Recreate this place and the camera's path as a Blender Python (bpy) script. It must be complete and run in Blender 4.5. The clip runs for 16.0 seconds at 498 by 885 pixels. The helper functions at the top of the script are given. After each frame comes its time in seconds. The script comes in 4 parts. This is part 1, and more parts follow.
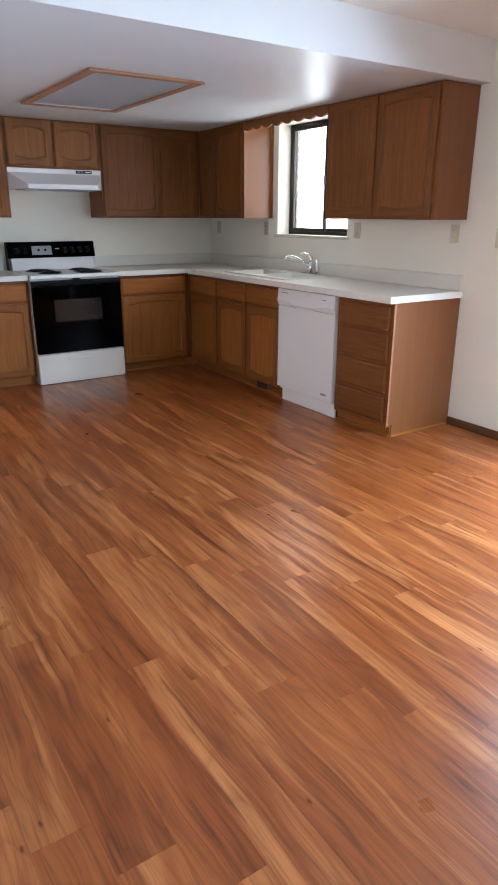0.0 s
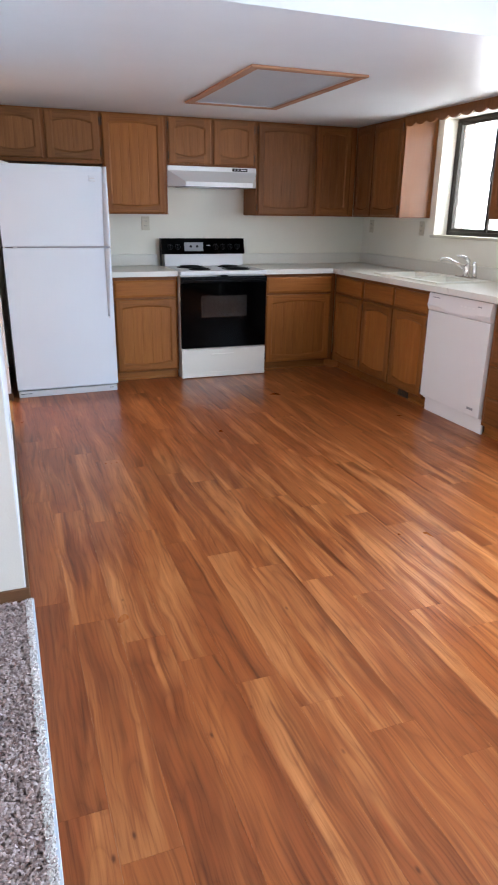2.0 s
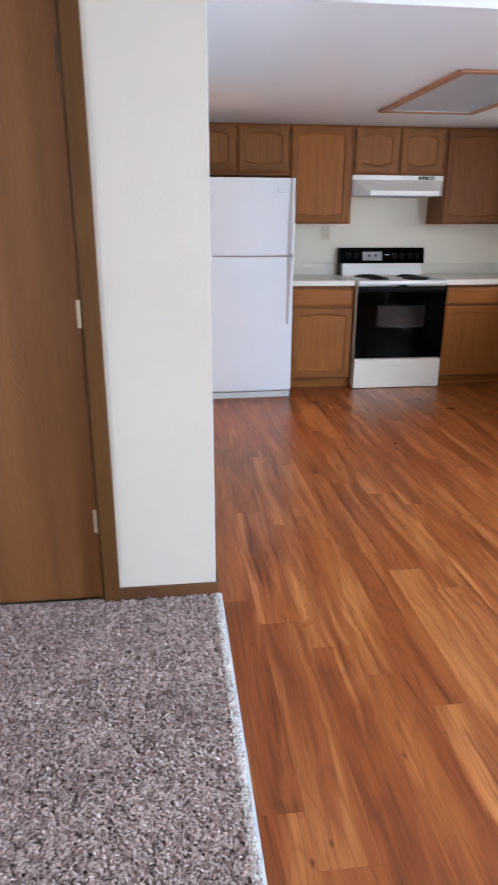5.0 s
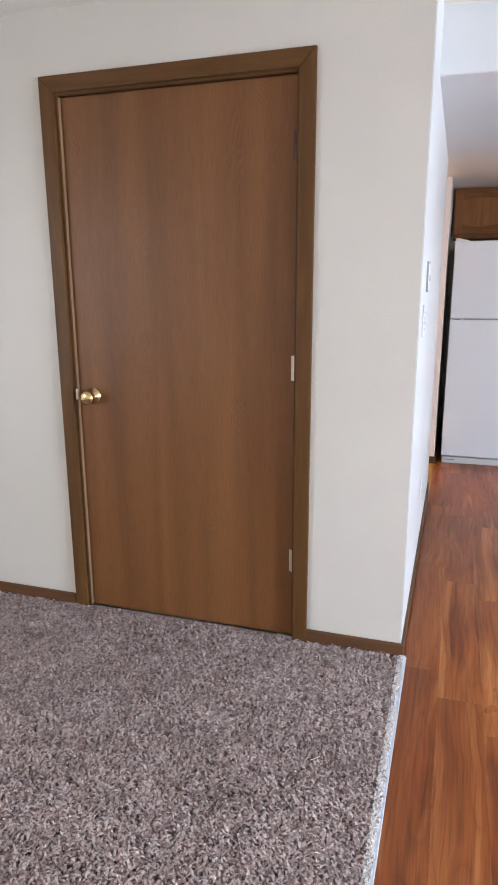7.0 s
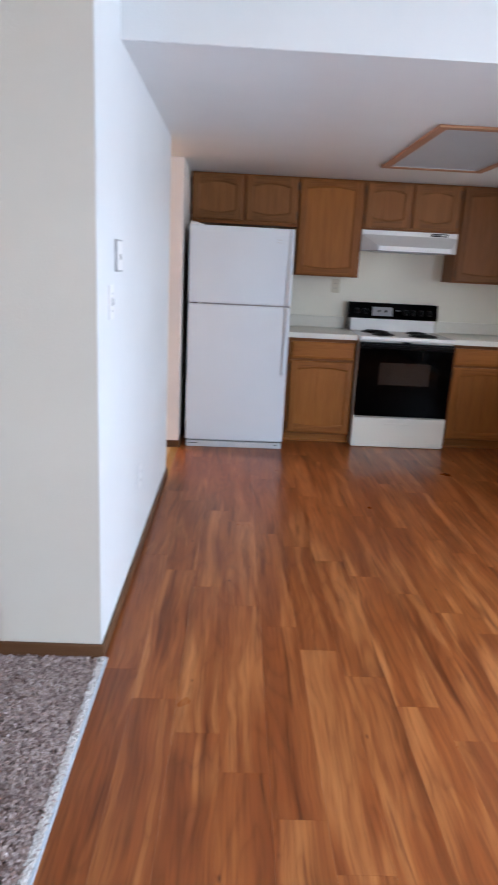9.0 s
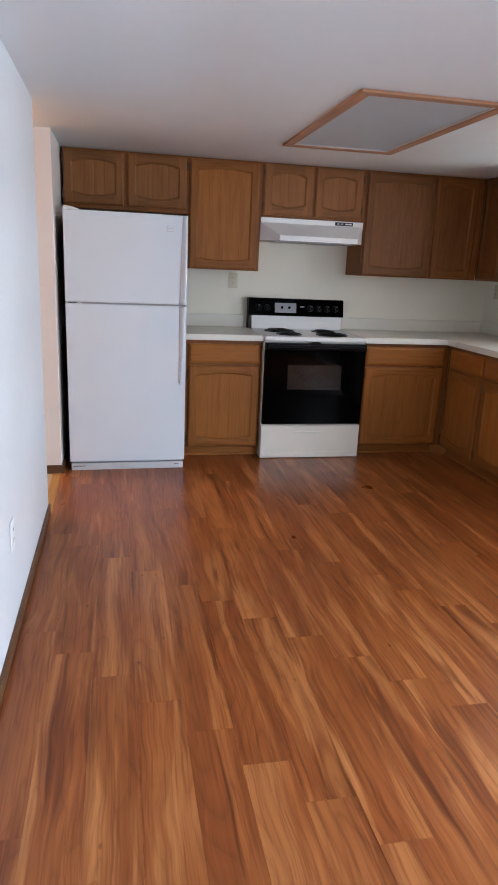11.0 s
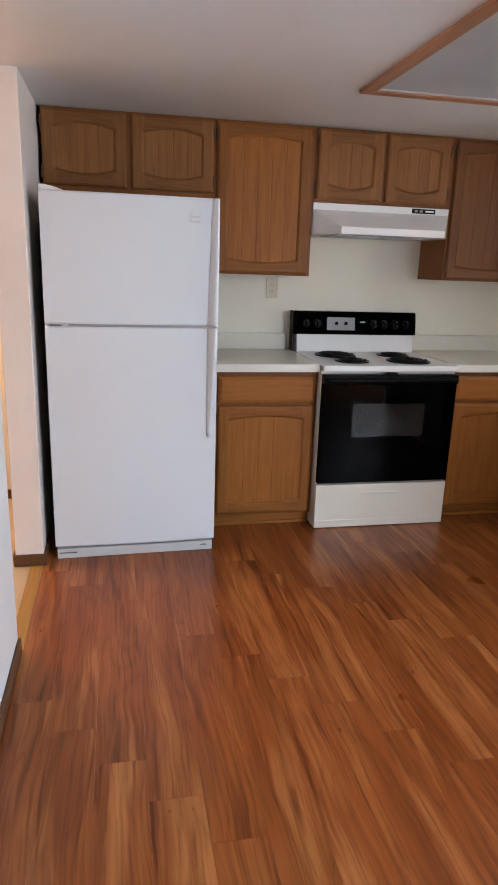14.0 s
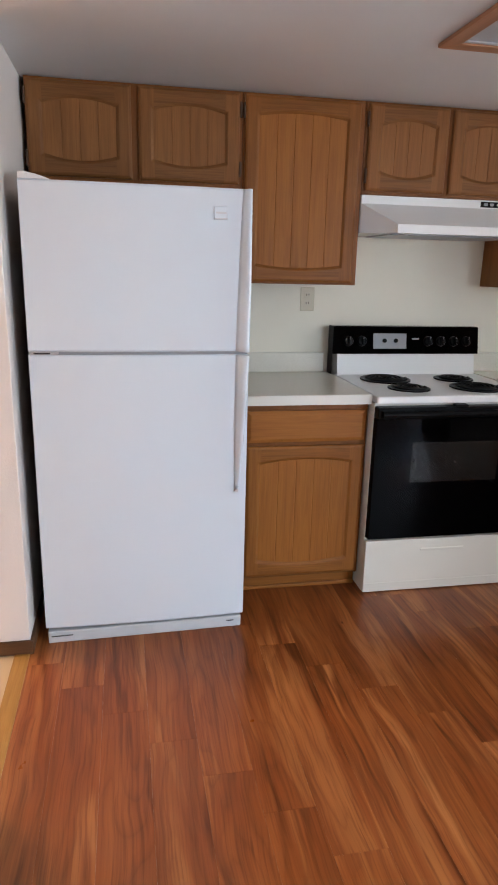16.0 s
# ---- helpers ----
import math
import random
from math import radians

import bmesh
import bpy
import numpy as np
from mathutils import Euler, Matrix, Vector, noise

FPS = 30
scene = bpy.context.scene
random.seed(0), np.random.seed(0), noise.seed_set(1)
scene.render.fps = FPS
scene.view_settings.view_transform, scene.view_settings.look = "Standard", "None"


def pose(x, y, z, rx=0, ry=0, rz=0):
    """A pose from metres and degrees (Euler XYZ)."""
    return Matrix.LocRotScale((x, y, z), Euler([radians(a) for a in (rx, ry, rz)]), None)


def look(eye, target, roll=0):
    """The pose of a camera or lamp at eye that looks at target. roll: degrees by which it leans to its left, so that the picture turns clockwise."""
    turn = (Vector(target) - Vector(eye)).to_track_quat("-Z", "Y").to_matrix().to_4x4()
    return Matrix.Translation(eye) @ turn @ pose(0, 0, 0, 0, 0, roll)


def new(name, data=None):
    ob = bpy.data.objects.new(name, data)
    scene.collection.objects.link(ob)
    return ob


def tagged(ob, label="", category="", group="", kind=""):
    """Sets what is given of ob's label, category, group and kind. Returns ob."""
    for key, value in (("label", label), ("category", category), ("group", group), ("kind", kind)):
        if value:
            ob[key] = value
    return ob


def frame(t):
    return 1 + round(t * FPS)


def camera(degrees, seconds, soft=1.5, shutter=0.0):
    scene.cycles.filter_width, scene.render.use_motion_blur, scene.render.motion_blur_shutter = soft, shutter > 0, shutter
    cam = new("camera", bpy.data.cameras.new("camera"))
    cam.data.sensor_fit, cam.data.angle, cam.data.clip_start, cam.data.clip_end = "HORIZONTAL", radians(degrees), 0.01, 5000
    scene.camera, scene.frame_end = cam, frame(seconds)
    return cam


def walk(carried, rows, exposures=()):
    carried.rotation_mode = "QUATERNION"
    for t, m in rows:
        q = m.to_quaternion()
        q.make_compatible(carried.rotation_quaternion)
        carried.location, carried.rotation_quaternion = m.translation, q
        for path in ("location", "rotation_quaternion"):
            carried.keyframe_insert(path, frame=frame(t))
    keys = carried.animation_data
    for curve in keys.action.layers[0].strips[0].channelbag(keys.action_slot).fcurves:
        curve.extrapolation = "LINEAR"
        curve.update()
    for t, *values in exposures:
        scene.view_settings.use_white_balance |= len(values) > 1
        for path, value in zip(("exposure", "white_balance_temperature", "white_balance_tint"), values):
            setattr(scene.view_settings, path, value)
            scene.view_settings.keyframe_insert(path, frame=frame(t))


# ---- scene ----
cam = camera(42.1, 16.0, soft=1.8, shutter=0.35)
PATH = [
    (0, (0.08, 0.0, 1.364), (1.115, 1.579, 0.704), 0.2),
    (0.5, (0.065, 0.013, 1.37), (1.046, 1.626, 0.707), 0.5),
    (1, (0.076, 0.055, 1.374), (1.0, 1.698, 0.707), 0.8),
    (1.5, (0.12, 0.096, 1.378), (0.919, 1.803, 0.71), 1.3),
    (2, (0.144, 0.101, 1.37), (0.81, 1.864, 0.701), 0.8),
    (2.5, (0.156, 0.099, 1.375), (0.755, 1.885, 0.703), 0.7),
    (3, (0.128, 0.114, 1.372), (0.698, 1.911, 0.704), 0.8),
    (3.5, (0.095, 0.132, 1.377), (0.67, 1.929, 0.712), 1.1),
    (4, (0.044, 0.142, 1.384), (0.601, 1.945, 0.722), 1.1),
    (4.5, (-0.021, 0.154, 1.378), (0.441, 1.986, 0.724), 1.0),
    (5, (-0.035, 0.143, 1.372), (0.201, 2.02, 0.723), 0.2),
    (7.5, (0.33, 0.057, 1.38), (-0.308, 1.895, 0.919), -0.1),
    (8, (0.421, 0.132, 1.374), (-0.104, 1.999, 0.886), 0.4),
    (8.5, (0.513, 0.205, 1.358), (0.233, 2.123, 0.865), 1.7),
    (9, (0.544, 0.269, 1.378), (0.599, 2.199, 0.86), 2.9),
    (9.5, (0.495, 0.381, 1.383), (0.84, 2.281, 0.865), 3.2),
    (12, (0.511, 1.363, 1.381), (0.91, 3.251, 0.855), 2.5),
    (12.5, (0.532, 1.594, 1.392), (0.912, 3.487, 0.873), 2.4),
    (13, (0.539, 1.796, 1.373), (0.914, 3.692, 0.859), 2.2),
    (13.5, (0.479, 2.024, 1.4), (0.878, 3.91, 0.868), 2.0),
    (14, (0.489, 2.242, 1.386), (0.882, 4.132, 0.863), 1.9),
    (14.5, (0.531, 2.438, 1.413), (0.901, 4.33, 0.881), 1.8),
    (15, (0.509, 2.64, 1.394), (0.887, 4.535, 0.877), 1.8),
    (15.5, (0.486, 2.785, 1.398), (0.872, 4.677, 0.876), 1.5),
    (16, (0.504, 2.922, 1.411), (0.873, 4.818, 0.891), 1.4),
]
walk(cam, [(t, look(eye, target, roll)) for t, eye, target, roll in PATH],
     exposures=[(0.0, -0.17, 5850, 10), (0.5, -0.14, 5880, 10), (2.0, 0.14, 5950, 11), (3.5, 0.15, 5950, 12), (5.0, 0.16, 6150, 13), (7.5, -0.02, 6450, 14), (8.0, 0.0, 6300, 14),
                (8.5, -0.16, 6150, 13), (9.0, -0.18, 6050, 12), (9.5, -0.19, 6050, 11), (12.0, -0.10, 6420, 13), (12.5, -0.26, 6520, 13), (13.0, -0.22, 6560, 13), (13.5, -0.06, 6600, 13),
                (15.0, -0.08, 6560, 12), (15.5, -0.02, 6500, 12), (16.0, 0.07, 6420, 11)])

# ---- light ----
world = bpy.data.worlds.new("sky")
scene.world = world
world.use_nodes = True
wn = world.node_tree
bg = wn.nodes["Background"]
sky = wn.nodes.new("ShaderNodeTexSky")
sky.sky_type = "NISHITA"
sky.sun_disc = False
sky.sun_elevation, sky.sun_rotation = radians(48), radians(-60)
wn.links.new(sky.outputs[0], bg.inputs[0])
bg.inputs[1].default_value = 0.15

sun = new("sun", bpy.data.lights.new("sun", "SUN"))
sun.data.energy, sun.data.angle, sun.data.color = 1.2, radians(12), (1.0, 0.95, 0.88)
sun.matrix_world = look((-6, 3.5, 8), (0, 0, 0))


def daylight(name, eye, target, width, height, energy, colour):
    lamp = new(name, bpy.data.lights.new(name, "AREA"))
    lamp.data.shape, lamp.data.size, lamp.data.size_y = "RECTANGLE", width, height
    lamp.data.energy, lamp.data.color = energy, colour
    lamp.matrix_world = look(eye, target)
    return lamp


daylight("patio_daylight", (3.63, 0.95, 1.06), (0, 0.95, -1.3), 1.7, 1.95, 225, (0.70, 0.85, 1.0))
# fill lamp added in the west to brighten the east wall and dishwasher
daylight("west_fill", (-3.23, -0.6, 1.4), (0, -0.6, -0.7), 1.9, 1.4, 55, (0.90, 0.94, 1.0))
daylight("kitchen_window_daylight", (4.02, 4.5, 1.7), (3.0, 4.5, 1.6), 1.7, 1.5, 62, (0.97, 0.98, 0.95))
hall_lamp = new("hall_bulb", bpy.data.lights.new("hall_bulb", "POINT"))
hall_lamp.data.energy, hall_lamp.data.color, hall_lamp.data.shadow_soft_size = 46, (1.0, 0.60, 0.40), 0.08
hall_lamp.location = (-0.8, 5.42, 2.02)

# ---- materials ----


def material(name):
    m = bpy.data.materials.new(name)
    m.use_nodes = True
    return m, m.node_tree.nodes, m.node_tree.links, m.node_tree.nodes["Principled BSDF"]


def ramp(nodes, stops):
    r = nodes.new("ShaderNodeValToRGB")
    els = r.color_ramp.elements
    while len(els) < len(stops):
        els.new(0.5)
    for e, (p, c) in zip(els, stops):
        e.position, e.color = p, (*c, 1)
    return r


def noise_node(nodes, links, vector, scale, detail=3.0, rough=0.5, distort=0.0):
    n = nodes.new("ShaderNodeTexNoise")
    n.inputs["Scale"].default_value, n.inputs["Detail"].default_value = scale, detail
    n.inputs["Roughness"].default_value, n.inputs["Distortion"].default_value = rough, distort
    links.new(vector, n.inputs["Vector"])
    return n.outputs["Fac"]


def blend(nodes, links, kind, fac, a, b):
    x = nodes.new("ShaderNodeMix")
    x.data_type, x.blend_type = "RGBA", kind
    for socket, v in ((x.inputs["Factor"], fac), (x.inputs["A"], a), (x.inputs["B"], b)):
        if isinstance(v, (int, float)):
            socket.default_value = v
        elif isinstance(v, tuple):
            socket.default_value = (*v, 1)
        else:
            links.new(v, socket)
    return x.outputs["Result"]


def stretched(nodes, links, scale, jitter=True):
    """Object coordinates, scaled, shifted by the object's random number."""
    tc = nodes.new("ShaderNodeTexCoord")
    mp = nodes.new("ShaderNodeMapping")
    mp.inputs["Scale"].default_value = scale
    links.new(tc.outputs["Object"], mp.inputs["Vector"])
    if jitter:
        info = nodes.new("ShaderNodeObjectInfo")
        mul = nodes.new("ShaderNodeMath")
        mul.operation = "MULTIPLY"
        mul.inputs[1].default_value = 37.0
        links.new(info.outputs["Random"], mul.inputs[0])
        com = nodes.new("ShaderNodeCombineXYZ")
        for i in range(3):
            links.new(mul.outputs[0], com.inputs[i])
        links.new(com.outputs[0], mp.inputs["Location"])
    return mp.outputs["Vector"]


def relief(nodes, links, bsdf, height, strength, distance=0.002):
    b = nodes.new("ShaderNodeBump")
    b.inputs["Strength"].default_value, b.inputs["Distance"].default_value = strength, distance
    links.new(height, b.inputs["Height"])
    links.new(b.outputs[0], bsdf.inputs["Normal"])


def wood(name, stops, grain, rough=0.42, tint=0.25, fine=0.22, coat=0.0, base_scale=22):
    """Wood whose grain runs along the given axis (0, 1 or 2)."""
    m, n, l, p = material(name)
    sc = [1.0, 1.0, 1.0]
    sc[grain] = 0.07
    v = stretched(n, l, tuple(sc))
    big = noise_node(n, l, v, base_scale, 4, 0.55, 0.9)
    col = ramp(n, stops)
    l.new(big, col.inputs[0])
    sf = [1.0, 1.0, 1.0]
    sf[grain] = 0.025
    v2 = stretched(n, l, tuple(sf))
    pores = noise_node(n, l, v2, 210, 3, 0.6)
    pr = ramp(n, [(0.36, (0.45, 0.4, 0.35)), (0.56, (1, 1, 1))])
    l.new(pores, pr.inputs[0])
    c = blend(n, l, "MULTIPLY", fine, col.outputs[0], pr.outputs[0])
    info = n.new("ShaderNodeObjectInfo")
    tr = ramp(n, [(0.0, (0.66, 0.66, 0.68)), (0.5, (0.95, 0.95, 0.95)), (1.0, (1.25, 1.20, 1.02))])
    l.new(info.outputs["Random"], tr.inputs[0])
    c = blend(n, l, "MULTIPLY", tint, c, tr.outputs[0])
    l.new(c, p.inputs["Base Color"])
    wear = noise_node(n, l, stretched(n, l, (1, 1, 1)), 3.5, 3)
    rr = n.new("ShaderNodeMapRange")
    rr.inputs["To Min"].default_value, rr.inputs["To Max"].default_value = rough - 0.08, rough + 0.12
    l.new(wear, rr.inputs["Value"])
    l.new(rr.outputs[0], p.inputs["Roughness"])
    p.inputs["Coat Weight"].default_value, p.inputs["Coat Roughness"].default_value = coat, 0.2
    p.inputs["Specular IOR Level"].default_value = 0.22
    relief(n, l, p, pores, 0.12, 0.001)
    return m


def paint(name, colour, rough=0.6, bump=0.25, scale=160, mottled=0.05, specular=0.5, distance=0.002):
    m, n, l, p = material(name)
    v = stretched(n, l, (1, 1, 1), False)
    cloud = noise_node(n, l, v, 1.7, 4, 0.6)
    dark = tuple(c * (1 - mottled) for c in colour)
    col = ramp(n, [(0.3, dark), (0.7, colour)])
    l.new(cloud, col.inputs[0])
    l.new(col.outputs[0], p.inputs["Base Color"])
    p.inputs["Roughness"].default_value = rough
    p.inputs["Specular IOR Level"].default_value = specular
    if bump:
        relief(n, l, p, noise_node(n, l, v, scale, 3, 0.6), bump, distance)
    return m


def plain(name, colour, rough=0.4, metal=0.0, coat=0.0, smudge=0.08):
    m, n, l, p = material(name)
    v = stretched(n, l, (1, 1, 1), True)
    f = noise_node(n, l, v, 6, 4, 0.6)
    r = n.new("ShaderNodeMapRange")
    r.inputs["To Min"].default_value, r.inputs["To Max"].default_value = max(0.02, rough - smudge), rough + smudge
    l.new(f, r.inputs["Value"])
    l.new(r.outputs[0], p.inputs["Roughness"])
    p.inputs["Base Color"].default_value = (*colour, 1)
    p.inputs["Metallic"].default_value = metal
    p.inputs["Coat Weight"].default_value = coat
    return m


OAK = [(0.25, (0.2491, 0.0874, 0.0174)), (0.45, (0.2914, 0.1043, 0.0211)), (0.62, (0.329, 0.1222, 0.0254)), (0.8, (0.2679, 0.094, 0.0188))]
OLD = [(0.25, (0.195, 0.077, 0.0225)), (0.45, (0.231, 0.093, 0.0280)), (0.62, (0.262, 0.108, 0.0335)), (0.8, (0.210, 0.083, 0.0245))]
# oak darkened: shade on corner, window-wall and drawer fronts put into the colour
SHADED = [(0.25, (0.1492, 0.0541, 0.0135)), (0.45, (0.1845, 0.0689, 0.0176)), (0.62, (0.2148, 0.0828, 0.0221)), (0.8, (0.1615, 0.059, 0.0148))]
M_OAK = wood("oak_upright_grain", OAK, 2, tint=0.55, base_scale=36)
M_OAK_H = wood("oak_level_grain", OAK, 0, tint=0.5, base_scale=36)
M_OAK_FRAME = wood("oak_face_frame", [(0.25, (0.19, 0.066, 0.016)), (0.5, (0.235, 0.084, 0.020)), (0.8, (0.26, 0.096, 0.024))], 2, tint=0.4)
M_OAK_PANEL = wood("oak_panel", [(p_, tuple(v_ * 1.08 for v_ in c_)) for p_, c_ in OAK], 2, tint=0.4, base_scale=36)
M_OLD = wood("faded_oak_upright_grain", OLD, 2, tint=0.4, base_scale=36)
M_OLD_PANEL = wood("faded_oak_panel", [(p_, tuple(v_ * 1.1 for v_ in c_)) for p_, c_ in OLD], 2, tint=0.3, base_scale=36)
M_SHADED = wood("shaded_oak_upright_grain", SHADED, 2, tint=0.4, base_scale=36, fine=0.4)
M_SHADED_H = wood("shaded_oak_level_grain", SHADED, 0, tint=0.4, base_scale=36, fine=0.4)
M_SHADED_PANEL = wood("shaded_oak_panel", [(p_, tuple(v_ * 1.08 for v_ in c_)) for p_, c_ in SHADED], 2, tint=0.3, base_scale=36, fine=0.4)
M_RAIL = wood("oak_rail", [(p_, tuple(v_ * 0.94 for v_ in c_)) for p_, c_ in OAK], 0, tint=0.4, base_scale=36, fine=0.35)
M_OLD_RAIL = wood("faded_oak_rail", [(p_, tuple(v_ * 0.89 for v_ in c_)) for p_, c_ in OLD], 0, tint=0.35, base_scale=36, fine=0.4)
M_SIDE = wood("cabinet_side_laminate", [(0.2, (0.178, 0.066, 0.0212)), (0.6, (0.205, 0.077, 0.0252)), (0.85, (0.190, 0.071, 0.0230))], 2, rough=0.36, tint=0.05, fine=0.12, coat=0.3)


def door_veneer():
    """Rotary-cut veneer: broad upright strips, faint stacked arches and fine pores."""
    m, n, l, p = material("hollow_door_veneer")
    strips = noise_node(n, l, stretched(n, l, (1.0, 1.0, 0.05)), 9, 3, 0.5, 0.4)
    c = ramp(n, [(0.28, (0.145, 0.058, 0.0185)), (0.48, (0.184, 0.075, 0.0245)), (0.70, (0.218, 0.092, 0.0315))])
    l.new(strips, c.inputs[0])
    def calc(kind, x, y, z=None):
        k = n.new("ShaderNodeMath")
        k.operation = kind
        for i, v in enumerate((x, y, z)):
            if isinstance(v, (int, float)):
                k.inputs[i].default_value = v
            elif v is not None:
                l.new(v, k.inputs[i])
        return k.outputs[0]

    tc = n.new("ShaderNodeTexCoord")
    xyz = n.new("ShaderNodeSeparateXYZ")
    l.new(tc.outputs["Object"], xyz.inputs[0])
    drift = noise_node(n, l, stretched(n, l, (1.0, 1.0, 0.25), False), 5, 2, 0.5)
    across = calc("PINGPONG", calc("MULTIPLY_ADD", drift, 0.16, xyz.outputs[0]), 0.062)
    wobble = noise_node(n, l, stretched(n, l, (1.0, 1.0, 0.3), False), 11, 3, 0.55)
    stack = calc("MULTIPLY_ADD", across, 230.0, calc("MULTIPLY_ADD", wobble, 15.0, calc("MULTIPLY", xyz.outputs[2], 62.0)))
    flame = calc("PINGPONG", stack, 1.0)
    patch = noise_node(n, l, stretched(n, l, (1.0, 1.0, 0.35), False), 4, 2, 0.5)
    near = ramp(n, [(0.30, (0, 0, 0)), (0.75, (1, 1, 1))])
    l.new(calc("MULTIPLY", across, 16.0), near.inputs[0])
    some = ramp(n, [(0.40, (0.15, 0.15, 0.15)), (0.58, (1, 1, 1))])
    l.new(patch, some.inputs[0])
    lines = ramp(n, [(0.0, (0.76, 0.72, 0.68)), (0.5, (1, 1, 1)), (1.0, (1.13, 1.11, 1.09))])
    l.new(flame, lines.inputs[0])
    fade = blend(n, l, "MULTIPLY", 1.0, near.outputs[0], some.outputs[0])
    col = blend(n, l, "MULTIPLY", calc("MULTIPLY", fade, 0.7), c.outputs[0], lines.outputs[0])
    pores = noise_node(n, l, stretched(n, l, (1.0, 1.0, 0.05)), 260, 3, 0.6)
    pr = ramp(n, [(0.36, (0.55, 0.5, 0.45)), (0.56, (1, 1, 1))])
    l.new(pores, pr.inputs[0])
    col = blend(n, l, "MULTIPLY", 0.35, col, pr.outputs[0])
    l.new(col, p.inputs["Base Color"])
    p.inputs["Roughness"].default_value = 0.42
    p.inputs["Specular IOR Level"].default_value = 0.35
    relief(n, l, p, pores, 0.12, 0.001)
    return m


M_DOOR = door_veneer()
M_CASING = wood("dark_casing", [(0.3, (0.092, 0.041, 0.0125)), (0.7, (0.145, 0.067, 0.021))], 2, tint=0.2)
M_CASING_H = wood("dark_casing_level", [(0.3, (0.092, 0.041, 0.0125)), (0.7, (0.145, 0.067, 0.021))], 0, tint=0.2)
M_BASE = wood("baseboard_wood", [(0.3, (0.10, 0.046, 0.021)), (0.7, (0.15, 0.071, 0.034))], 0, tint=0.2)
M_LIGHTTRIM = wood("light_oak_trim", [(0.3, (0.34, 0.165, 0.085)), (0.7, (0.44, 0.225, 0.125))], 1, tint=0.2)
M_LIGHTTRIM_X = wood("light_oak_trim_cross", [(0.3, (0.34, 0.165, 0.085)), (0.7, (0.44, 0.225, 0.125))], 0, tint=0.2)
M_WALL = paint("cream_wall_paint", (0.88, 0.85, 0.735), 0.62, 0.35, 140)
# door wall's off-white darkened to stand for the weaker light on it
M_DIM_WALL = paint("dimmed_door_wall_paint", (0.66, 0.625, 0.565), 0.45, 0.35, 140)
# pinker, paler off-white: the hall's warm glow painted onto the stub
M_STUB = paint("hall_lit_stub_paint", (0.84, 0.775, 0.73), 0.45, 0.35, 140)
# off-white tinted blue, daylight on the partition put into the paint
M_DAYLIT = paint("daylit_wall_paint", (0.755, 0.775, 0.785), 0.42, 0.35, 140)
M_CEIL = paint("main_ceiling_texture", (0.86, 0.84, 0.77), 0.8, 0.9, 90, distance=0.006)
M_KCEIL = paint("semi_gloss_ceiling", (0.735, 0.765, 0.79), 0.35, 0.32, 13, distance=0.004)
M_ENAMEL = plain("white_enamel", (0.83, 0.83, 0.83), 0.26, smudge=0.02)
M_FRIDGE = paint("fridge_textured_enamel", (0.725, 0.785, 0.845), 0.24, 0.12, 420, 0.015, distance=0.0006)
M_ALMOND = plain("almond_enamel", (0.80, 0.77, 0.69), 0.3, smudge=0.02)
M_BLACK = plain("black_glass", (0.0008, 0.0008, 0.0009), 0.05, smudge=0.02)
M_BLACK.node_tree.nodes["Principled BSDF"].inputs["Specular IOR Level"].default_value = 0.035
M_BLACKP = plain("black_plastic", (0.003, 0.003, 0.0033), 0.3)
M_BLACKP.node_tree.nodes["Principled BSDF"].inputs["Specular IOR Level"].default_value = 0.1


def dotted_glass():
    """Oven window: dark glass with a faint printed dot screen and painted reflections."""
    m, n, l, p = material("oven_window_glass")
    v = stretched(n, l, (1, 1, 1), False)
    dots = n.new("ShaderNodeTexVoronoi")
    dots.inputs["Scale"].default_value = 260
    l.new(v, dots.inputs["Vector"])
    c = ramp(n, [(0.25, (0.0085, 0.0088, 0.0078)), (0.55, (0.0045, 0.0046, 0.0042))])
    l.new(dots.outputs["Distance"], c.inputs[0])
    # cloudy blotches painted in for the room's reflection
    reflection_blotch = noise_node(n, l, v, 7, 3, 0.6)
    hz = ramp(n, [(0.35, (0.35, 0.35, 0.36)), (0.62, (1.25, 1.22, 1.15))])
    l.new(reflection_blotch, hz.inputs[0])
    l.new(blend(n, l, "MULTIPLY", 1.0, c.outputs[0], hz.outputs[0]), p.inputs["Base Color"])
    p.inputs["Roughness"].default_value = 0.16
    p.inputs["Specular IOR Level"].default_value = 0.3
    return m


M_OVENGLASS = dotted_glass()
M_COIL = plain("burner_coil", (0.007, 0.007, 0.0075), 0.5)
M_COIL.node_tree.nodes["Principled BSDF"].inputs["Specular IOR Level"].default_value = 0.2
# near black stands for the shadow in the gap beside the refrigerator
M_BODY = paint("shaded_fridge_side", (0.05, 0.05, 0.052), 0.55, 0.2, 200, 0.1)
M_PALEWOOD = wood("pale_door_strip", [(0.3, (0.28, 0.17, 0.10)), (0.7, (0.38, 0.25, 0.155))], 2, tint=0.1)
M_CHROME = plain("chrome", (0.75, 0.75, 0.76), 0.12, 1.0, smudge=0.04)
M_BRASS = plain("brass", (0.72, 0.52, 0.26), 0.2, 1.0)
M_OLDBRASS = plain("dull_brass", (0.62, 0.53, 0.40), 0.42, 0.6)
M_EDGE = plain("pale_blue_edge_strip", (0.58, 0.64, 0.70), 0.35, 0.3)
M_BEAD = plain("grey_metal_bead", (0.50, 0.50, 0.52), 0.4, 0.2)
M_BRONZE = plain("bronze_aluminium", (0.045, 0.037, 0.032), 0.42, 0.6)
